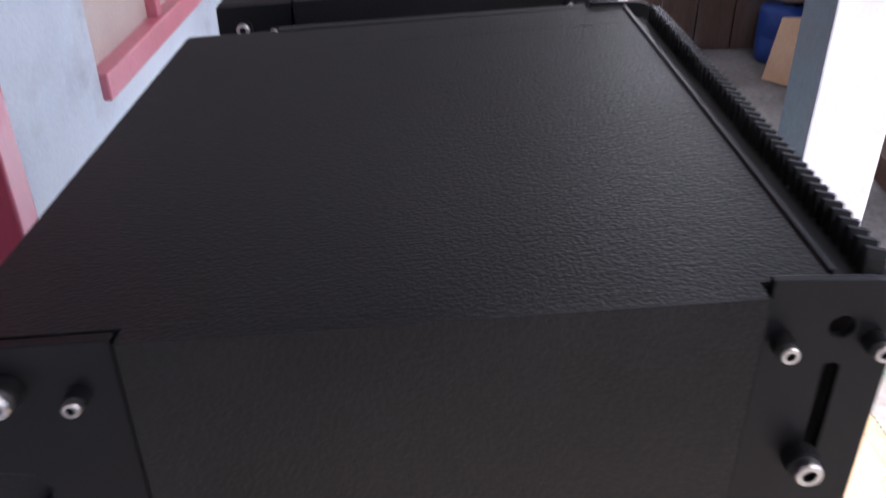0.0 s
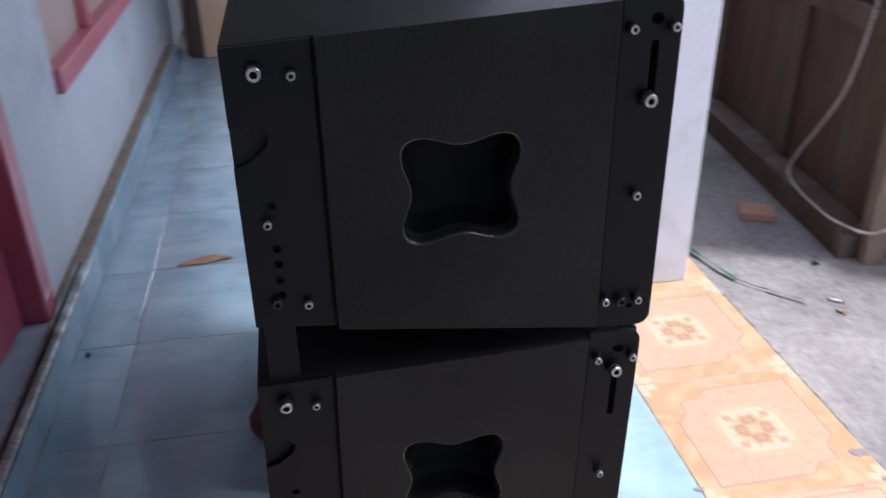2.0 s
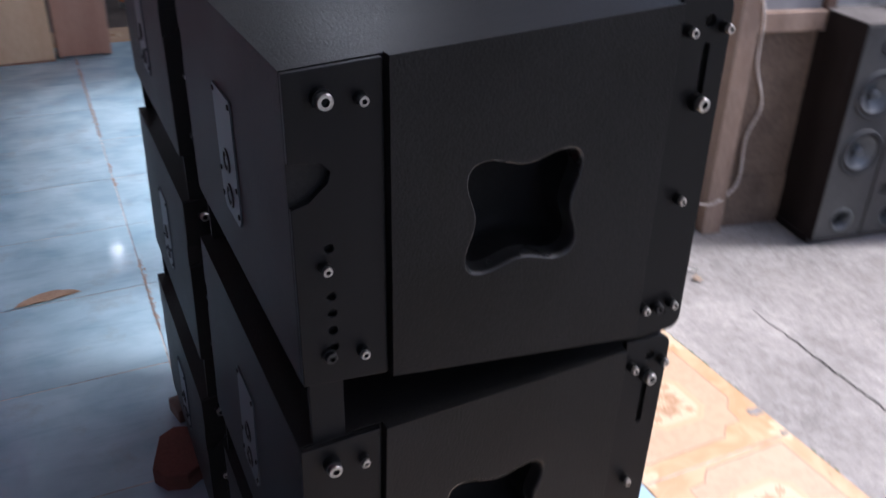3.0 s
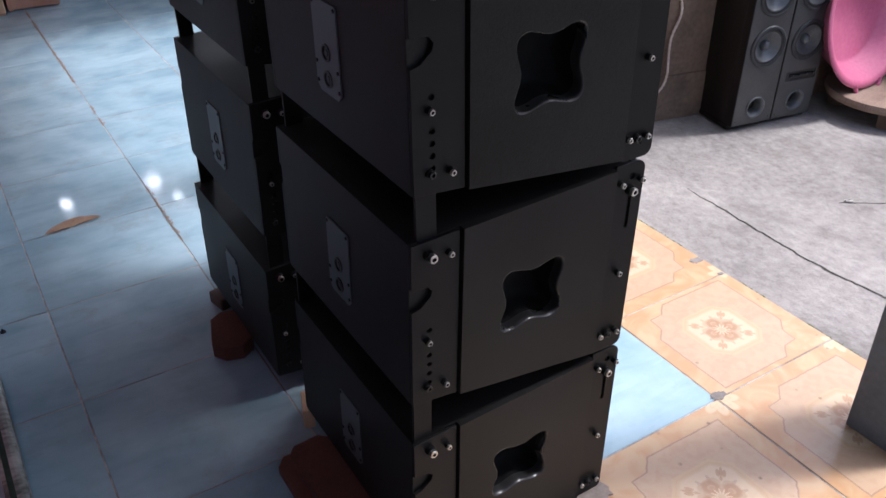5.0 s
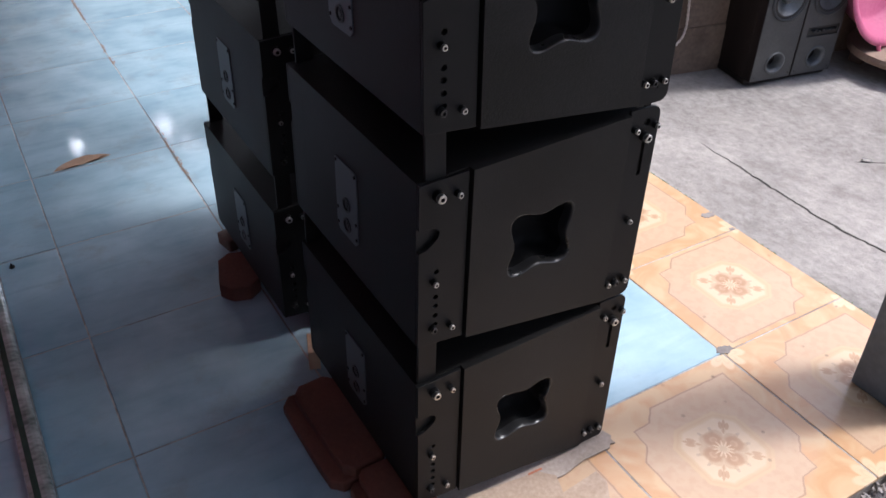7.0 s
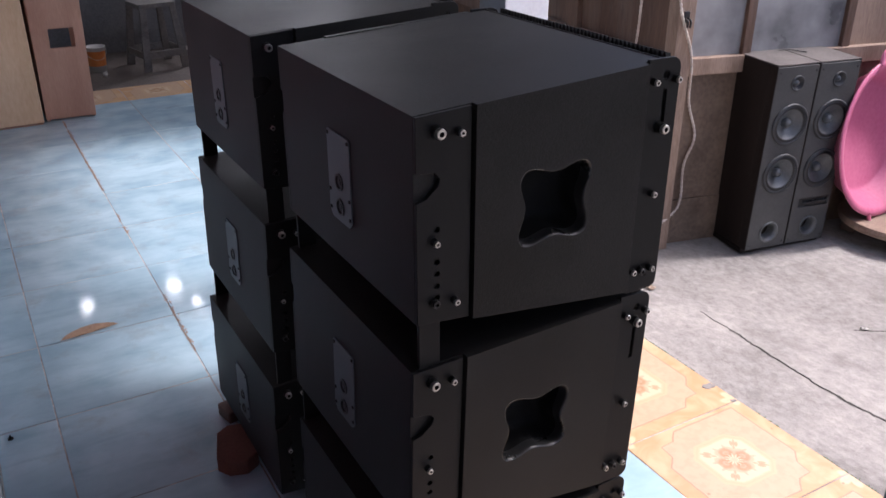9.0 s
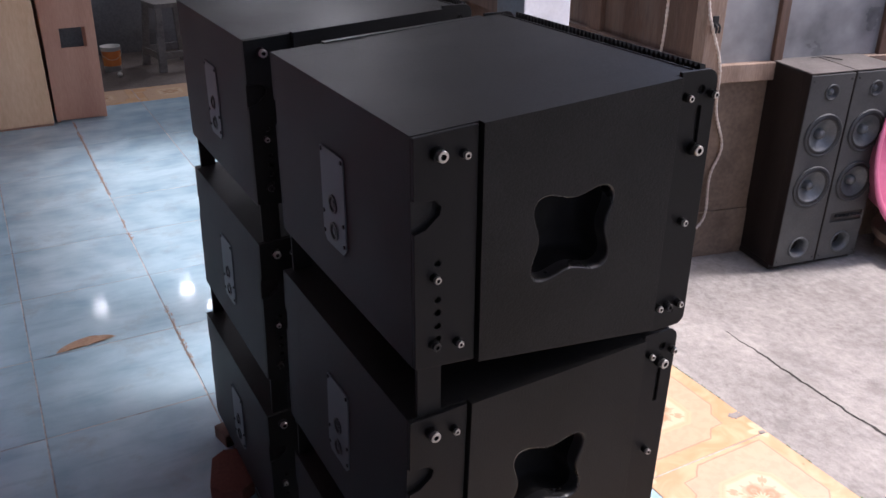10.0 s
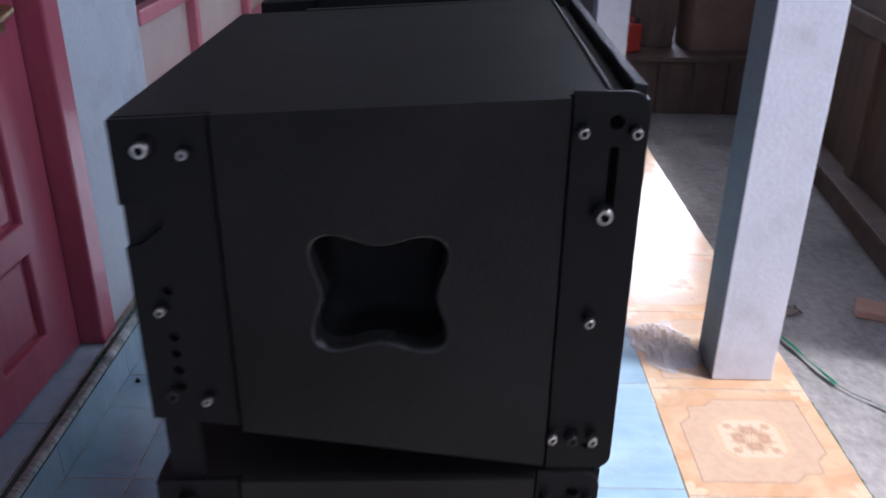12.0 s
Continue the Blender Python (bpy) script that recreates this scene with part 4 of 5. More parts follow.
sheet("cardboard_sheet", [(0.035, -0.105), (0.125, -0.115), (0.150, -0.075), (0.148, -0.045), (0.05, -0.055)], pose(0.0, 0.372, 0.0006, 0, 0, 0), CARDBOARD, 0.004, 0.001, "small folded flap of worn cardboard", group="cardboard under the stack")
sheet("cardboard_sheet", [(-0.24, -0.15), (0.03, -0.14), (0.04, -0.075), (-0.22, -0.05)], pose(0.0, 0.372, 0.0005, 0, 0, -1), CARDBOARD, 0.003, 0.001, "torn brown cardboard on the orange tiles", group="cardboard under the stack")
sheet("cardboard_sheet", [(0.02, -0.020), (0.09, -0.026), (0.14, -0.018), (0.205, -0.022), (0.228, 0.0), (0.222, 0.02), (0.04, 0.012)], pose(0.0, 0.372, 0.0052, 0, 0, 2), CARDBOARD_GREY, 0.002, 0.001, "frayed grey cardboard edge sticking out", group="cardboard under the stack")
for k, (x, y, w, h, mt) in enumerate(((-0.150, 0.352, 0.010, 0.008, INK_GREY), (-0.135, 0.353, 0.010, 0.008, INK_GREY), (-0.120, 0.354, 0.010, 0.008, INK_RED), (-0.150, 0.341, 0.010, 0.007, INK_BLUE), (-0.135, 0.342, 0.010, 0.007, INK_GREY), (-0.120, 0.343, 0.010, 0.007, INK_RED), (-0.065, 0.360, 0.022, 0.016, INK_GREY), (-0.065, 0.360, 0.014, 0.010, INK_BLUE), (0.045, 0.382, 0.030, 0.004, INK_RED))):
    bm = bmesh.new()
    box(bm, -w / 2, w / 2, -h / 2, h / 2, 0, 0.0008)
    part("printed_mark", bm, mt, card).matrix_local = card.matrix_world.inverted() @ pose(x, y, 0.0086 + 0.0009 * (k == 7), 0, 0, -2)

bm = bmesh.new()
vs = []
for k in range(13):
    a = k / 12
    vs.append((0.172 * (a - 0.5), 0.046 * math.sin(math.pi * a) ** 0.8 + 0.012 * (a - 0.5)))
low = [(0.172 * (0.5 - k / 6), -0.004 * math.sin(math.pi * k / 6) - 0.012 * (k / 6 - 0.5)) for k in range(1, 6)]
f = bm.faces.new([bm.verts.new((x, y, 0.002 + 0.005 * abs(noise.noise((x * 20, y * 20, 0))))) for x, y in vs + low])
bmesh.ops.solidify(bm, geom=bm.faces[:], thickness=0.0012)
tagged(part("dry_leaf_sheath", bm, LEAF), "dry brown curled sheath lying on blue tiles", "dry leaf").matrix_world = pose(-0.452, 2.018, 0.001, 0, 0, 3)

bm = bmesh.new()
cyl(bm, 0.007, 0.007, 0.003, pose(0, 0, 0), 12)
cyl(bm, 0.003, 0.002, 0.008, pose(0, 0, 0.003), 10)
tagged(part("floor_stud", bm, STEEL_BLACK), "small dark metal stud beside the doorstep", "stud").matrix_world = pose(-0.712, 1.575, 0.0)

# ---- crack, scraps and straps on the driveway ----
def yard_height(x, y):
    return YARD + 0.006 * noise.noise((x * 1.3, y * 1.3, 0)) + 0.0025 * noise.noise((x * 7, y * 7, 3))


def crack(a, b, width, swing, label):
    """A jagged dark gap that wanders from a to b."""
    bm = bmesh.new()
    a, b = Vector(a), Vector(b)
    along = (b - a).normalized()
    side = Vector((-along.y, along.x))
    n = int((b - a).length / 0.009)
    rows = []
    for k in range(n + 1):
        s = k / n
        d = s * (b - a).length
        c = a + along * d + side * (swing * math.sin(d * 7 + 1.2) + 0.006 * noise.noise((d * 22, a.x, 0)) + 0.004 * noise.noise((d * 75, 2, a.y)))
        w = width * min(1, 8 * s + 0.15, 8 * (1 - s) + 0.15) * (0.55 + 0.9 * abs(noise.noise((d * 30, 4, 0))))
        z = yard_height(c.x, c.y) + 0.0012
        rows.append([bm.verts.new((*(c - side * w), z - 0.005)), bm.verts.new((*(c - side * w), z)), bm.verts.new((*(c + side * w), z)), bm.verts.new((*(c + side * w), z - 0.005))])
    for p, q in zip(rows, rows[1:]):
        for k in range(3):
            bm.faces.new((p[k], p[k + 1], q[k + 1], q[k]))
    part("crack", bm, CRACK, driveway, label)


crack((1.437, 1.345), (1.437, -1.0), 0.0052, 0.010, "long dark crack in the concrete")
crack((1.80, 0.985), (2.35, 0.62), 0.0028, 0.006, "fine crack in the concrete")


def moss_strip(y0, y1):
    bm = bmesh.new()
    for k in range(int((y1 - y0) * 900)):
        y = random.uniform(y0, y1)
        r = random.uniform(0.0008, 0.0024)
        if noise.noise((y * 5, 0.4, 0)) < -0.05:
            continue
        bmesh.ops.create_icosphere(bm, subdivisions=1, radius=r, matrix=Matrix.Translation((1.001 + random.uniform(-0.001, 0.004), y, random.uniform(-0.012, -0.001))))
    return bm


MOSS = surface("moss", (0.07, 0.12, 0.05), (0.15, 0.21, 0.10), 0.9, 0, 40, 200, 0.4)
tagged(part("moss", moss_strip(0.05, 2.2), MOSS), "thin dark green moss along the porch edge", "moss", kind="stuff")

CEMENT = surface("grey_cement_patch", (0.20, 0.18, 0.17), (0.32, 0.29, 0.27), 0.9, 0, 20, 120, 0.5)


def chip(x, y, r, label):
    bm = bmesh.new()
    rnd = random.Random(int(x * 1000 + y * 100))
    f = bm.faces.new([bm.verts.new((r * k * math.cos(q), 0.62 * r * k * math.sin(q), 0)) for q, k in [(2 * math.pi * i / 19, rnd.uniform(0.62, 1.15)) for i in range(19)]])
    up = bmesh.ops.extrude_face_region(bm, geom=[f])
    for v in up["geom"]:
        if isinstance(v, bmesh.types.BMVert):
            v.co.z += 0.0014
    ob = part("chipped_spot", bm, CEMENT, porch, label)
    ob.matrix_local = pose(x, y, 0.0008)


chip(0.978, 0.872, 0.022, "chipped tile corner showing cement")
chip(0.612, 0.452, 0.022, "chipped tile corner showing cement")
chip(0.985, 0.790, 0.010, "chipped tile corner showing cement")
chip(0.600, 0.835, 0.012, "chipped tile corner showing cement")

# broken cement bed along the porch's open end
bm = bmesh.new()
for k in range(620):
    r = random.uniform(0.004, 0.010)
    bmesh.ops.create_icosphere(bm, subdivisions=1, radius=r, matrix=Matrix.Translation((random.uniform(-0.7, 0.99), 0.046 - random.uniform(0.0, 0.014) ** 1.0, random.uniform(-0.05, -0.010))) @ pose(0, 0, 0, random.uniform(0, 90), random.uniform(0, 90), 0) @ Matrix.Diagonal((1.5, 1.1, 0.7, 1)))
for v in bm.verts:
    v.co += 0.002 * noise.noise_vector(v.co * 160)
tagged(part("broken_cement", bm, CEMENT), "broken grey cement bed along the porch edge", "cement", kind="stuff")

bm = bmesh.new()
box(bm, -0.06, 0.06, -0.05, 0.05, 0, 0.028)
tagged(part("wood_block", bm, BROWN_PLY, bevel=0.003), "square brown wood block lying on concrete", "wood block").matrix_world = pose(1.487, 2.215, YARD + 0.003, 0, 0, -24)


def strap(pts, w, label):
    bm = bmesh.new()
    rows = []
    for k, p in enumerate(pts):
        q = Vector(pts[min(k + 1, len(pts) - 1)]) - Vector(pts[max(k - 1, 0)])
        n = Vector((-q.y, q.x, 0)).normalized() * w * (0.5 + 0.25 * math.sin(k * 2.1))
        rows.append([bm.verts.new(Vector(p) + n), bm.verts.new(Vector(p) - n + Vector((0, 0, 0.004)))])
    for a, b in zip(rows, rows[1:]):
        bm.faces.new((a[0], a[1], b[1], b[0]))
    bmesh.ops.solidify(bm, geom=bm.faces[:], thickness=0.0012)
    tagged(part("plastic_strap", bm, GREEN_ROPE), label, "strap", "green strap scraps")


G = YARD + 0.012
strap([(1.115, 2.06, G), (1.135, 1.985, G + 0.002), (1.152, 1.915, G), (1.165, 1.855, G + 0.003), (1.187, 1.785, G)], 0.013, "green nylon strap scrap on the concrete")
strap([(1.187, 1.783, G), (1.215, 1.74, G), (1.25, 1.705, G)], 0.003, "thin frayed green strap strand")
strap([(1.25, 1.705, G), (1.28, 1.672, G + 0.002), (1.305, 1.645, G), (1.332, 1.618, G)], 0.008, "short green nylon strap scrap")


def scrap(x, y, w, h, rz, material, label):
    bm = bmesh.new()
    n = 6
    g = [[bm.verts.new((w * (i / n - 0.5), h * (j / n - 0.5), 0.004 + 0.006 * noise.noise((i * 0.9 + x * 9, j * 0.9, y)))) for j in range(n + 1)] for i in range(n + 1)]
    for i in range(n):
        for j in range(n):
            bm.faces.new((g[i][j], g[i + 1][j], g[i + 1][j + 1], g[i][j + 1]))
    bmesh.ops.solidify(bm, geom=bm.faces[:], thickness=0.001)
    tagged(part("paper_scrap", bm, material, smooth=True), label, "litter", "scraps on the concrete").matrix_world = pose(x, y, YARD + 0.003, 0, 0, rz)


scrap(1.428, 1.615, 0.045, 0.018, -35, WHITE_PAPER, "crumpled white paper scrap on concrete")
scrap(1.412, 1.558, 0.030, 0.028, 20, CARDBOARD, "torn pale brown scrap on concrete")
scrap(1.835, 0.975, 0.030, 0.014, -40, WHITE_PAPER, "small white scrap on concrete")
scrap(1.49, 1.835, 0.025, 0.018, 10, CRACK, "small dark stone chip on concrete")
scrap(1.20, 2.22, 0.09, 0.06, 10, CARDBOARD_GREY, "flat grey scrap on the concrete")

# crumpled clear film beside the pillar
bm = bmesh.new()
n = 26
g = [[None] * (n + 1) for _ in range(n + 1)]
for i in range(n + 1):
    for j in range(n + 1):
        u, v = i / n - 0.5, j / n - 0.5
        fall = max(0.0, 1 - (abs(2 * u) ** 3 + abs(2 * v) ** 3))
        h = fall * (0.016 + 0.022 * noise.noise((u * 9, v * 7, 2)) + 0.012 * noise.noise((u * 22, v * 26, 7)))
        g[i][j] = bm.verts.new((0.17 * u * (1 + 0.2 * noise.noise((v * 5, 0, 0))), 0.24 * v * (1 + 0.25 * noise.noise((u * 5, 3, 0))), 0.003 + max(0, h)))
for i in range(n):
    for j in range(n):
        bm.faces.new((g[i][j], g[i + 1][j], g[i + 1][j + 1], g[i][j + 1]))
tagged(part("plastic_film", bm, FILM), "crumpled clear plastic film lying by the pillar", "plastic film").matrix_world = pose(0.685, 1.79, 0.001, 0, 0, 20)

# ---- pair of tower loudspeakers ----


def driver(parent, u, z, r, front):
    spk = part("driver", turned(bmesh.new(), [(r, 0.0), (r, 0.005), (r * 0.93, 0.008), (r * 0.86, 0.004)], pose(u, front, z, 90, 0, 0), 36), RUBBER, parent, "round woofer with rubber surround", smooth=True)
    part("surround", turned(bmesh.new(), [(r * 0.86, 0.003), (r * 0.80, 0.007), (r * 0.72, 0.002)], pose(u, front, z, 90, 0, 0), 36), PLASTIC, spk, smooth=True)
    part("cone", turned(bmesh.new(), [(r * 0.72, 0.002), (r * 0.5, -0.012), (r * 0.24, -0.024)], pose(u, front, z, 90, 0, 0), 36), CONE, spk, "silver-grey cone", smooth=True)
    part("dust_cap", turned(bmesh.new(), [(r * 0.24, -0.024), (r * 0.22, -0.010), (r * 0.14, -0.002), (0.0003, 0.001)], pose(u, front, z, 90, 0, 0), 24), CONE, spk, smooth=True)


def tower(m, controls, label):
    t = thing("tower_loudspeaker", m, label, "loudspeaker", "pair of tower loudspeakers")
    w, d, h = 0.190, 0.195, 0.760
    bm = bmesh.new()
    box(bm, 0, w, 0.004, d, 0.022, h)
    part("cabinet", bm, TOWER_SIDE, t, bevel=0.003)
    part("top_panel", box(bmesh.new(), 0.001, w - 0.001, -0.034, d - 0.002, h + 0.0005, h + 0.004), TOWER_TOP, t, "dust-covered top panel", bevel=0.001)
    bm = bmesh.new()
    box(bm, -0.002, w + 0.001, -0.012, d, 0.0, 0.0215)
    part("plinth", bm, TOWER_SIDE, t, bevel=0.003)
    c = w / 2 + 0.005
    front = -0.036
    spec = ((0.535, 0.081), (0.338, 0.081))
    holes = [ring(c, z, r * 0.86, 36) for z, r in spec] + [ring(c, 0.692, 0.024, 24), ring(c, 0.090, 0.036, 28)]
    if controls:
        holes.append(rounded(0.03, w - 0.012, 0.176, 0.214, (0.003,) * 4, 3))
    bm = bmesh.new()
    slab(bm, [(0.002, 0.022), (w - 0.002, 0.022), (w - 0.002, h - 0.004), (0.002, h - 0.004)], holes, front, 0.0035)
    part("baffle", bm, TOWER_FRONT, t, "dusty charcoal front baffle", bevel=0.002)
    for x0 in (-0.0003, w - 0.0017):
        part("edge_veneer", box(bmesh.new(), x0, x0 + 0.002, front + 0.0015, 0.0038, 0.022, h), TOWER_SIDE, t)
    for z, r in spec:
        driver(t, c, z, r, front)
    tw = part("tweeter", turned(bmesh.new(), [(0.030, 0.0), (0.030, 0.004), (0.024, 0.005), (0.022, -0.004), (0.012, -0.008)], pose(c, front, 0.692, 90, 0, 0), 28), RUBBER, t, "small dome tweeter", smooth=True)
    part("dome", turned(bmesh.new(), [(0.012, -0.008), (0.010, -0.002), (0.0003, 0.001)], pose(c, front, 0.692, 90, 0, 0), 20), CONE, tw, smooth=True)
    part("bass_port", turned(bmesh.new(), [(0.044, 0.0), (0.044, 0.004), (0.038, 0.004), (0.030, -0.012), (0.027, -0.038)], pose(c, front, 0.090, 90, 0, 0), 32), CONE, t, "flared bass port", smooth=True)
    for x, z in ((0.014, 0.735), (w - 0.014, 0.735), (0.014, 0.04), (w - 0.014, 0.04)):
        part("screw", turned(bmesh.new(), [(0.004, 0.0), (0.0035, 0.002), (0.0002, 0.0022)], pose(x, front, z, 90, 0, 0), 10), PLASTIC, t)
    if controls:
        bm = bmesh.new()
        box(bm, 0.03, w - 0.012, -0.030, -0.026, 0.176, 0.214)
        strip = part("control_strip", bm, PLASTIC, t, "recessed black control strip")
        for k in range(7):
            bm = bmesh.new()
            cyl(bm, 0.0055, 0.0045, 0.012, pose(0.060 + 0.0175 * k, -0.030, 0.196, 90, 0, 0), 14)
            part("knob", bm, RUBBER, strip)
    return t


TM = pose(1.929, 1.585, YARD + 0.001, 0, 0, -9.6) @ pose(0, 0, 0, 1.2, 0, 0) @ pose(0, 0.036, 0)
tower(TM, False, "dusty black tower loudspeaker with two woofers on concrete")
tower(TM @ pose(0.194, 0, 0), True, "dusty black tower loudspeaker with a control strip on concrete")
tube("loose_wire", [TM @ Vector(p) for p in ((0.15, 0.15, 0.767), (0.19, 0.14, 0.770), (0.225, 0.11, 0.768), (0.24, 0.095, 0.767))], 0.0018, PLASTIC)
tagged(bpy.data.objects["loose_wire"], "short black wire lying on the tower tops", "wire")

# ---- pink tub on a low wooden stand ----
stand = thing("wooden_stand", pose(2.63, 1.385, YARD + 0.003, 0, 0, -8), "low round wooden stand, weathered brown", "stand")
part("top", turned(bmesh.new(), [(0.0003, 0.070), (0.25, 0.070), (0.255, 0.085), (0.25, 0.100), (0.0003, 0.100)], pose(0, 0, 0), 40), DUSTY_WOOD, stand)
for a in range(4):
    bm = bmesh.new()
    box(bm, -0.03, 0.03, -0.03, 0.03, 0, 0.0695)
    part("leg", bm, OLD_WOOD, stand, bevel=0.003).matrix_local = pose(0.19 * math.cos(0.75 + a * 1.571), 0.19 * math.sin(0.75 + a * 1.571), 0, 0, 0, 20)
tub = thing("plastic_tub", pose(2.53, 1.475, YARD + 0.425, 82, 0, 2), "large pink plastic tub stood on its side", "tub")
bm = bmesh.new()
prof = [(r, z * 0.55) for r, z in ((0.0004, -0.20), (0.215, -0.20), (0.235, -0.19), (0.285, -0.01), (0.300, 0.0), (0.318, 0.004), (0.320, -0.010), (0.308, -0.016), (0.296, -0.012), (0.246, -0.195), (0.222, -0.212), (0.0004, -0.212))]
turned(bm, prof, Matrix.Diagonal((0.95, 1.0, 1, 1)), 56)
part("shell", bm, PINK_PLASTIC, tub, smooth=True)
for sgn in (1, -1):
    tube("grip", [(-0.085, sgn * 0.298, 0.0), (-0.06, sgn * 0.345, 0.0), (0.0, sgn * 0.355, 0.0), (0.06, sgn * 0.345, 0.0), (0.085, sgn * 0.298, 0.0)], 0.009, PINK_PLASTIC, tub)

# ---- cord hung on the partition ----
L2 = TURN_E @ LONG
pts = [L2 @ Vector(p) for p in ((-0.035, 0.15, 1.10), (-0.035, 0.158, 0.809), (-0.035, 0.227, 0.523), (-0.035, 0.352, 0.335), (-0.05, 0.42, 0.225), (-0.09, 0.40, 0.155), (-0.10, 0.30, 0.130), (-0.10, 0.155, 0.125), (-0.095, 0.03, 0.130))]
pts += [TURN_E @ Vector(p) for p in ((-0.02, -0.065, 0.125), (0.076, -0.03, 0.14), (0.115, -0.02, 0.197), (0.114, -0.015, 0.342), (0.149, -0.012, 0.455), (0.10, -0.015, 0.60), (0.06, -0.055, 0.78), (-0.017, -0.062, 0.98), (-0.02, -0.06, 1.2))]


def twisted(name, points, radius, lay_length, material):
    """Two strands laid round each other along a smooth line through the points."""
    way = []
    ext = [points[0] * 2 - points[1]] + points + [points[-1] * 2 - points[-2]]
    for a, b, c, d in zip(ext, ext[1:], ext[2:], ext[3:]):
        for k in range(max(6, int((c - b).length / 0.004))):
            t = k / max(6, int((c - b).length / 0.004))
            way.append(0.5 * (2 * b + (c - a) * t + (2 * a - 5 * b + 4 * c - d) * t * t + (3 * b - a - 3 * c + d) * t ** 3))
    cu = bpy.data.curves.new(name, "CURVE")
    cu.dimensions, cu.bevel_depth, cu.bevel_resolution = "3D", radius, 1
    for turn in (0, math.pi):
        sp = cu.splines.new("POLY")
        sp.points.add(len(way) - 1)
        run = 0.0
        for k, p in enumerate(way):
            along = (way[min(k + 1, len(way) - 1)] - way[max(k - 1, 0)]).normalized()
            side = along.orthogonal().normalized() if abs(along.y) > 0.99 else along.cross(Vector((0, 1, 0))).normalized()
            q = turn + 2 * math.pi * run / lay_length
            sp.points[k].co = (*(p + radius * 0.95 * (side * math.cos(q) + along.cross(side) * math.sin(q))), 1)
            run += (way[min(k + 1, len(way) - 1)] - p).length
    cu.materials.append(material)
    return new(name, cu)


tagged(twisted("cord", pts, 0.0030, 0.036, CORD), "twisted dirty white cord hung on the partition", "cord")
hook = thing("wall_hook", TURN_E @ pose(0.02, -0.052, 0.925), "small black hook screwed to the post", "hook")
bm = bmesh.new()
box(bm, -0.012, 0.012, -0.006, 0.0, -0.02, 0.02)
part("base", bm, PLASTIC, hook, bevel=0.003)
tube("prong", [(-0.006, -0.006, -0.005), (-0.006, -0.022, -0.012), (-0.006, -0.022, -0.035)], 0.004, PLASTIC, hook)
tube("prong", [(0.006, -0.006, -0.005), (0.006, -0.022, -0.012), (0.006, -0.022, -0.035)], 0.004, PLASTIC, hook)

# ---- north end of the porch ----
cab = thing("plywood_cabinet", pose(-0.445, 4.42, 0.0), "tall unpainted yellow plywood cabinet on blue tiles", "cabinet")
bm = bmesh.new()
box(bm, -0.16, 0.155, 0.0, 0.42, 0.012, 0.98)
part("carcass", bm, YELLOW_PLY, cab, bevel=0.003)
bm = bmesh.new()
box(bm, -0.155, 0.150, 0.01, 0.41, 0.0, 0.0115)
part("base_batten", bm, BROWN_PLY, cab)
cab = thing("speaker_shell", pose(-0.150, 4.46, 0.0), "unpainted reddish plywood loudspeaker shell with a hand hole", "cabinet")
bm = bmesh.new()
slab(bm, [(-0.125, 0.012), (0.130, 0.008), (0.150, 0.95), (-0.110, 0.95)], [[(-0.037, 0.388), (0.087, 0.388), (0.090, 0.488), (-0.035, 0.488)]], 0.0, 0.016)
part("front_panel", bm, BROWN_PLY, cab, bevel=0.002)
for x0, x1 in ((-0.120, -0.104), (0.112, 0.128)):
    bm = bmesh.new()
    box(bm, x0, x1, 0.0165, 0.40, 0.0, 0.94)
    part("side_panel", bm, BROWN_PLY, cab)
boards = thing("leaning_boards", pose(-0.69, 4.50, 0.10), "dark boards leaning in the wall corner", "boards")
for k in range(3):
    bm = bmesh.new()
    box(bm, -0.03, 0.03, 0, 0.012, -0.095, 0.85 - 0.1 * k)
    part("board", bm, OLD_WOOD if k else BROWN_PLY, boards, bevel=0.002).matrix_local = pose(0.01 + 0.022 * k, -0.03 * k, 0, 3, 2 * k, 6)

stool = thing("plastic_stool", pose(0.675, 6.08, YARD + 0.004, 0, 0, 10), "grimy pale plastic stool with paint spots", "stool")
bm = bmesh.new()
slab(bm, rounded(-0.14, 0.14, -0.14, 0.14, (0.03,) * 4), [], 0.44, 0.47)
bmesh.ops.rotate(bm, verts=bm.verts[:], matrix=Matrix.Rotation(radians(90), 3, "X"))
for v in bm.verts:
    v.co.z = abs(v.co.z)
part("seat", bm, STOOL, stool, bevel=0.004)
for sx in (-1, 1):
    for sy in (-1, 1):
        bm = bmesh.new()
        a = [Vector((sx * 0.175, sy * 0.175, 0)), Vector((sx * 0.115, sy * 0.175, 0)), Vector((sx * 0.115, sy * 0.15, 0)), Vector((sx * 0.175, sy * 0.15, 0))]
        lo = [bm.verts.new(v) for v in a]
        hi = [bm.verts.new((v.x * 0.76, v.y * 0.76, 0.4395)) for v in a]
        bm.faces.new(lo), bm.faces.new(hi)
        for k in range(4):
            bm.faces.new((lo[k], lo[(k + 1) % 4], hi[(k + 1) % 4], hi[k]))
        part("leg", bm, STOOL, stool, bevel=0.004)
for x0, x1, y0, y1 in ((-0.125, 0.125, -0.163, -0.15), (-0.125, 0.125, 0.15, 0.163), (-0.163, -0.15, -0.125, 0.125), (0.15, 0.163, -0.125, 0.125)):
    bm = bmesh.new()
    box(bm, x0, x1, y0, y1, 0.09, 0.14)
    part("stretcher", bm, STOOL, stool, bevel=0.003)

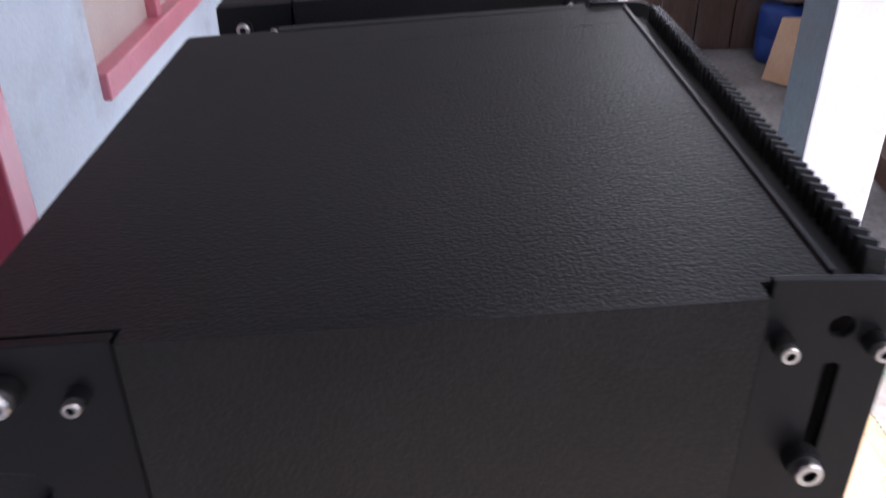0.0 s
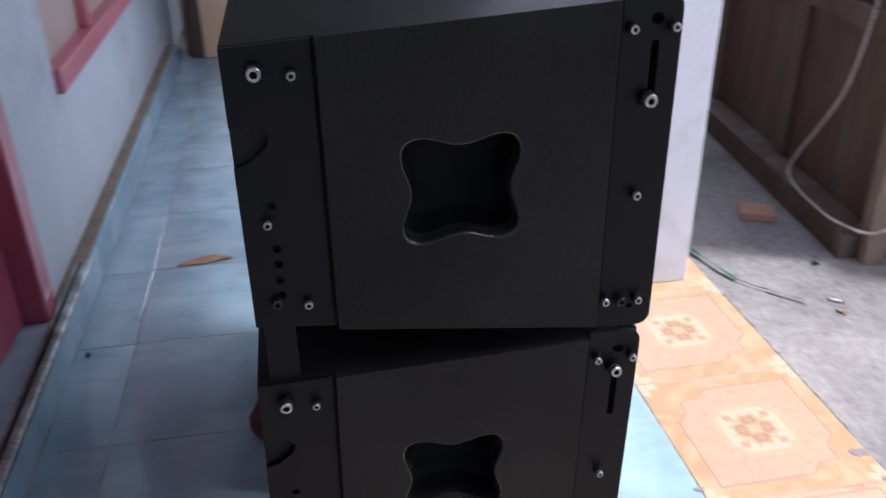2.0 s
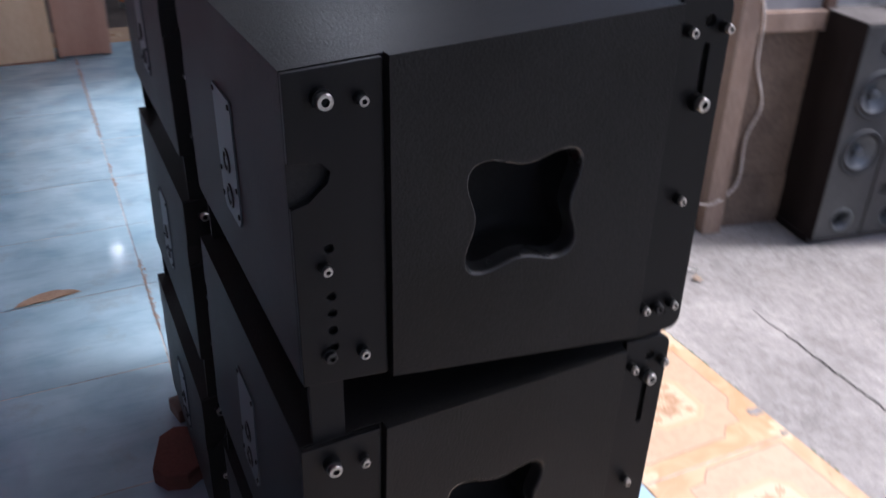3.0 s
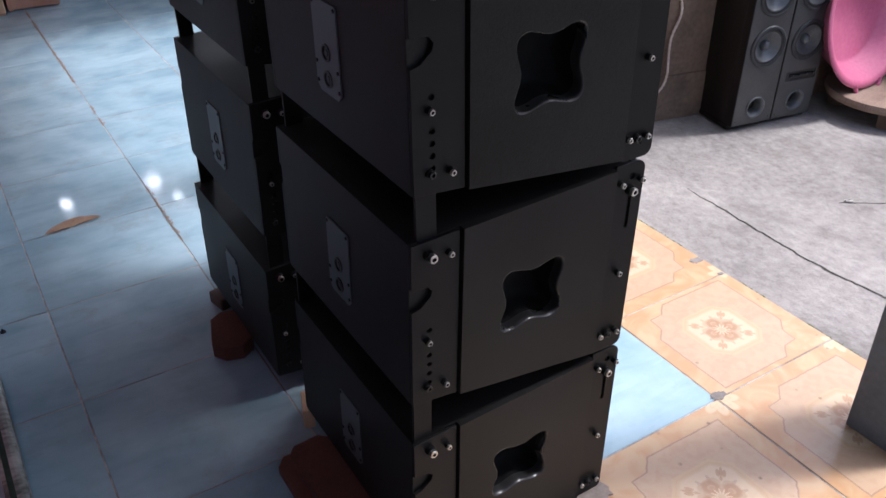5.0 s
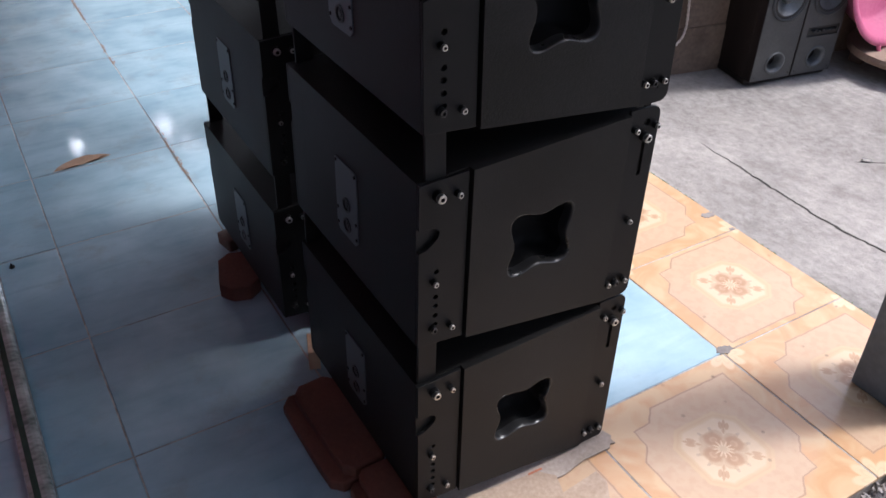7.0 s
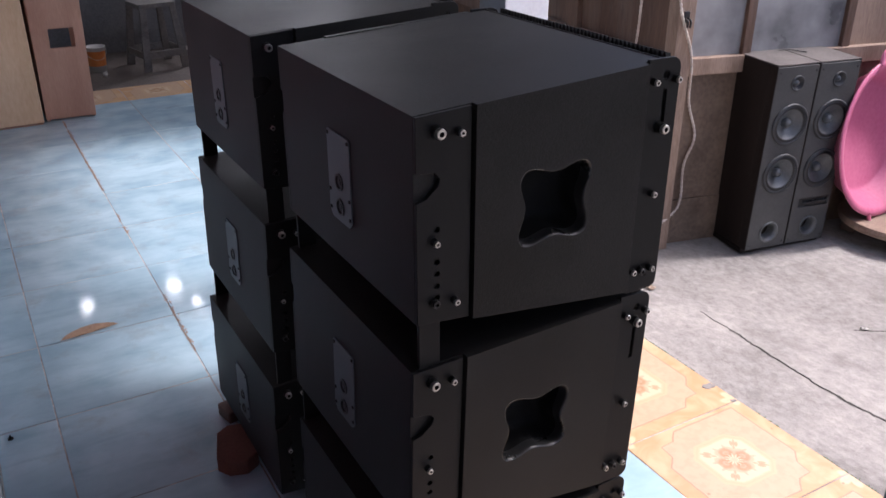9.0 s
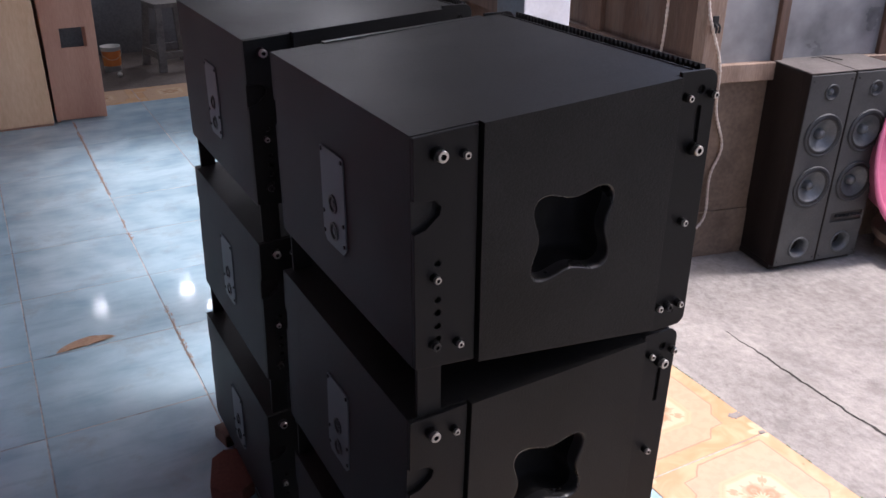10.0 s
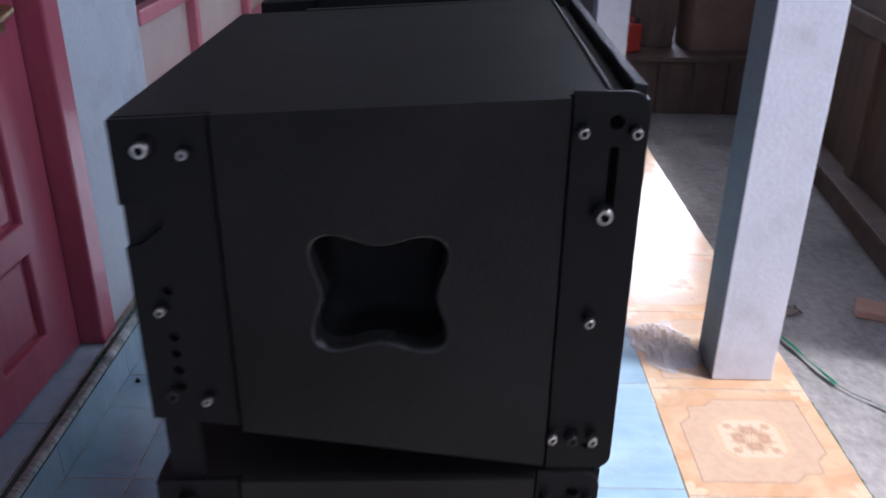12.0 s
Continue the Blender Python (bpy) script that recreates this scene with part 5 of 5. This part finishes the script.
bucket = thing("paint_bucket", pose(0.255, 6.12, YARD + 0.004) @ Matrix.Diagonal((0.85, 0.85, 0.85, 1)), "small white paint bucket with an orange label", "bucket")
part("pail", turned(bmesh.new(), [(0.0004, 0.0), (0.068, 0.0), (0.078, 0.20), (0.083, 0.202), (0.083, 0.210), (0.074, 0.210), (0.066, 0.01), (0.0004, 0.008)], pose(0, 0, 0), 32), BUCKET, bucket, smooth=True)
part("label_band", turned(bmesh.new(), [(0.0712, 0.05), (0.0775, 0.175)], pose(0, 0, 0), 32), BUCKET_BAND, bucket, "orange printed band", smooth=True)
tube("bail", [(-0.084, 0, 0.19), (-0.07, -0.05, 0.14), (0.0, -0.095, 0.11), (0.07, -0.05, 0.14), (0.084, 0, 0.19)], 0.002, CHROME, bucket)
bm = bmesh.new()
bmesh.ops.create_icosphere(bm, subdivisions=2, radius=0.018)
for v in bm.verts:
    v.co += v.co.normalized() * 0.004 * noise.noise(v.co * 90)
tagged(part("crumpled_paper", bm, WHITE_PAPER), "small ball of crumpled white paper", "litter").matrix_world = pose(0.27, 5.92, YARD + 0.020)

# ---- dark far corner of the carport ----
bench = thing("low_platform", pose(1.05, 4.55, YARD + 0.003), "low dark brown wooden platform with clutter on it", "platform")
for k in range(6):
    bm = bmesh.new()
    box(bm, 0.005 + 0.2 * k, 0.198 + 0.2 * k, 0.0, 0.02, 0.0, 0.30)
    part("front_board", bm, OLD_WOOD, bench, bevel=0.002)
bm = bmesh.new()
box(bm, -0.01, 1.22, -0.02, 0.9, 0.302, 0.33)
part("deck", bm, OLD_WOOD, bench, bevel=0.003)
bm = bmesh.new()
box(bm, 0.0, 1.2, 0.86, 0.88, 0.0, 0.30)
part("back_board", bm, OLD_WOOD, bench)


def carton(x, y, z, w, d, h, rz, material, label):
    c = thing("carton", pose(x, y, z, 0, 0, rz), label, "box", "cartons on the platform")
    bm = bmesh.new()
    box(bm, -w / 2, w / 2, -d / 2, d / 2, 0, h)
    part("body", bm, material, c, bevel=0.004)
    for s in (-1, 1):
        bm = bmesh.new()
        box(bm, -w / 2 + 0.004, w / 2 - 0.004, min(s * 0.003, s * d / 2), max(s * 0.003, s * d / 2), h + 0.0005, h + 0.004)
        part("flap", bm, material, c)
    return c


# one dark brown for both cartons
CARTON = surface("dark_brown_carton", (0.15, 0.085, 0.062), (0.25, 0.155, 0.115), 0.8, 0, 4, 80, 0.2)
D = YARD + 0.334
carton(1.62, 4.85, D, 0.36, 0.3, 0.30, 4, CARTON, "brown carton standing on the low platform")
carton(1.27, 4.95, D, 0.24, 0.3, 0.42, -5, OLD_WOOD, "dark brown crate standing on the platform")
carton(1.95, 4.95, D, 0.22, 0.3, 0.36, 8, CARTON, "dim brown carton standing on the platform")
can = thing("jerry_can", pose(1.10, 4.66, D, 0, 0, 20), "red plastic can on the platform edge", "can")
bm = bmesh.new()
box(bm, -0.05, 0.05, -0.035, 0.035, 0, 0.16)
part("body", bm, RED_CAN, can, bevel=0.012)
part("cap", cyl(bmesh.new(), 0.016, 0.016, 0.03, pose(0.025, 0, 0.1602), 16), PLASTIC, can)
tube("handle", [(-0.04, 0, 0.16), (-0.035, 0, 0.19), (-0.005, 0, 0.19), (0.0, 0, 0.16)], 0.007, RED_CAN, can)

drum = thing("plastic_drum", pose(1.83, 4.36, YARD + 0.004), "small blue plastic drum on the concrete", "drum")
part("body", turned(bmesh.new(), [(0.0004, 0.0), (0.10, 0.0), (0.112, 0.02), (0.115, 0.12), (0.110, 0.13), (0.115, 0.14), (0.115, 0.25), (0.105, 0.28), (0.0004, 0.285)], pose(0, 0, 0), 32), BLUE_DRUM, drum, smooth=True)
part("lid", turned(bmesh.new(), [(0.04, 0.2855), (0.04, 0.30), (0.0004, 0.302)], pose(0.03, 0, 0), 20), PLASTIC, drum)
sheet("leaning_board", [(0, 0), (0.22, 0), (0.22, 0.34), (0, 0.30)], pose(1.66, 4.05, YARD + 0.006, 72, 0, -50), YELLOW_PLY, 0.012, 0.0, "pale plywood offcut leaning on the drum", "board")
sack = bmesh.new()
bmesh.ops.create_icosphere(sack, subdivisions=4, radius=0.12)
for v in sack.verts:
    v.co *= 1 + 0.25 * noise.noise(v.co * 14) + 0.1 * noise.noise(v.co * 40)
    v.co.z = max(v.co.z * 0.8, -0.08)
tagged(part("rag", sack, CARDBOARD, smooth=True), "crumpled pale rag piled on the drum", "rag").matrix_world = pose(1.86, 4.40, YARD + 0.385)


# crumbs of rusty mortar along one tile joint
bm = bmesh.new()
for k in range(1500):
    y = 1.75 + 2.85 * random.random() ** 0.85
    dense = noise.noise((y * 2.2, 1.7, 0)) + 0.6 * noise.noise((y * 9, 3.1, 0))
    if dense < -0.18:
        continue
    r = random.uniform(0.0008, 0.0026)
    bmesh.ops.create_icosphere(bm, subdivisions=1, radius=1, matrix=Matrix.Translation((-0.2 + random.gauss(0.002, 0.0028 + 0.004 * max(0, dense)), y, 0.0008)) @ Matrix.Diagonal((r, r * random.uniform(1, 3.5), 0.0012, 1)))
RUSTY = surface("rusty_mortar", (0.22, 0.15, 0.11), (0.34, 0.25, 0.19), 0.9, 0, 40, 200, 0.3)
tagged(part("mortar_crumbs", bm, RUSTY), "rusty brown mortar crumbs along a tile joint", "mortar", kind="stuff")

# ---- floor tiles ----
for i in range(4):
    for j in range(len(YS) - 1):
        lay(XS[i], XS[i + 1], YS[j], YS[j + 1], BLUE_TILE)
for j in range(len(YO) - 1):
    lay(0.603, 1.0, YO[j], YO[j + 1], ORANGE_TILE)
for i in range(4):
    lay(XS[i], XS[i + 1], 0.047, 0.447, ORANGE_TILE)
    lay(XS[i], XS[i + 1], 4.70, 5.03, ORANGE_TILE)
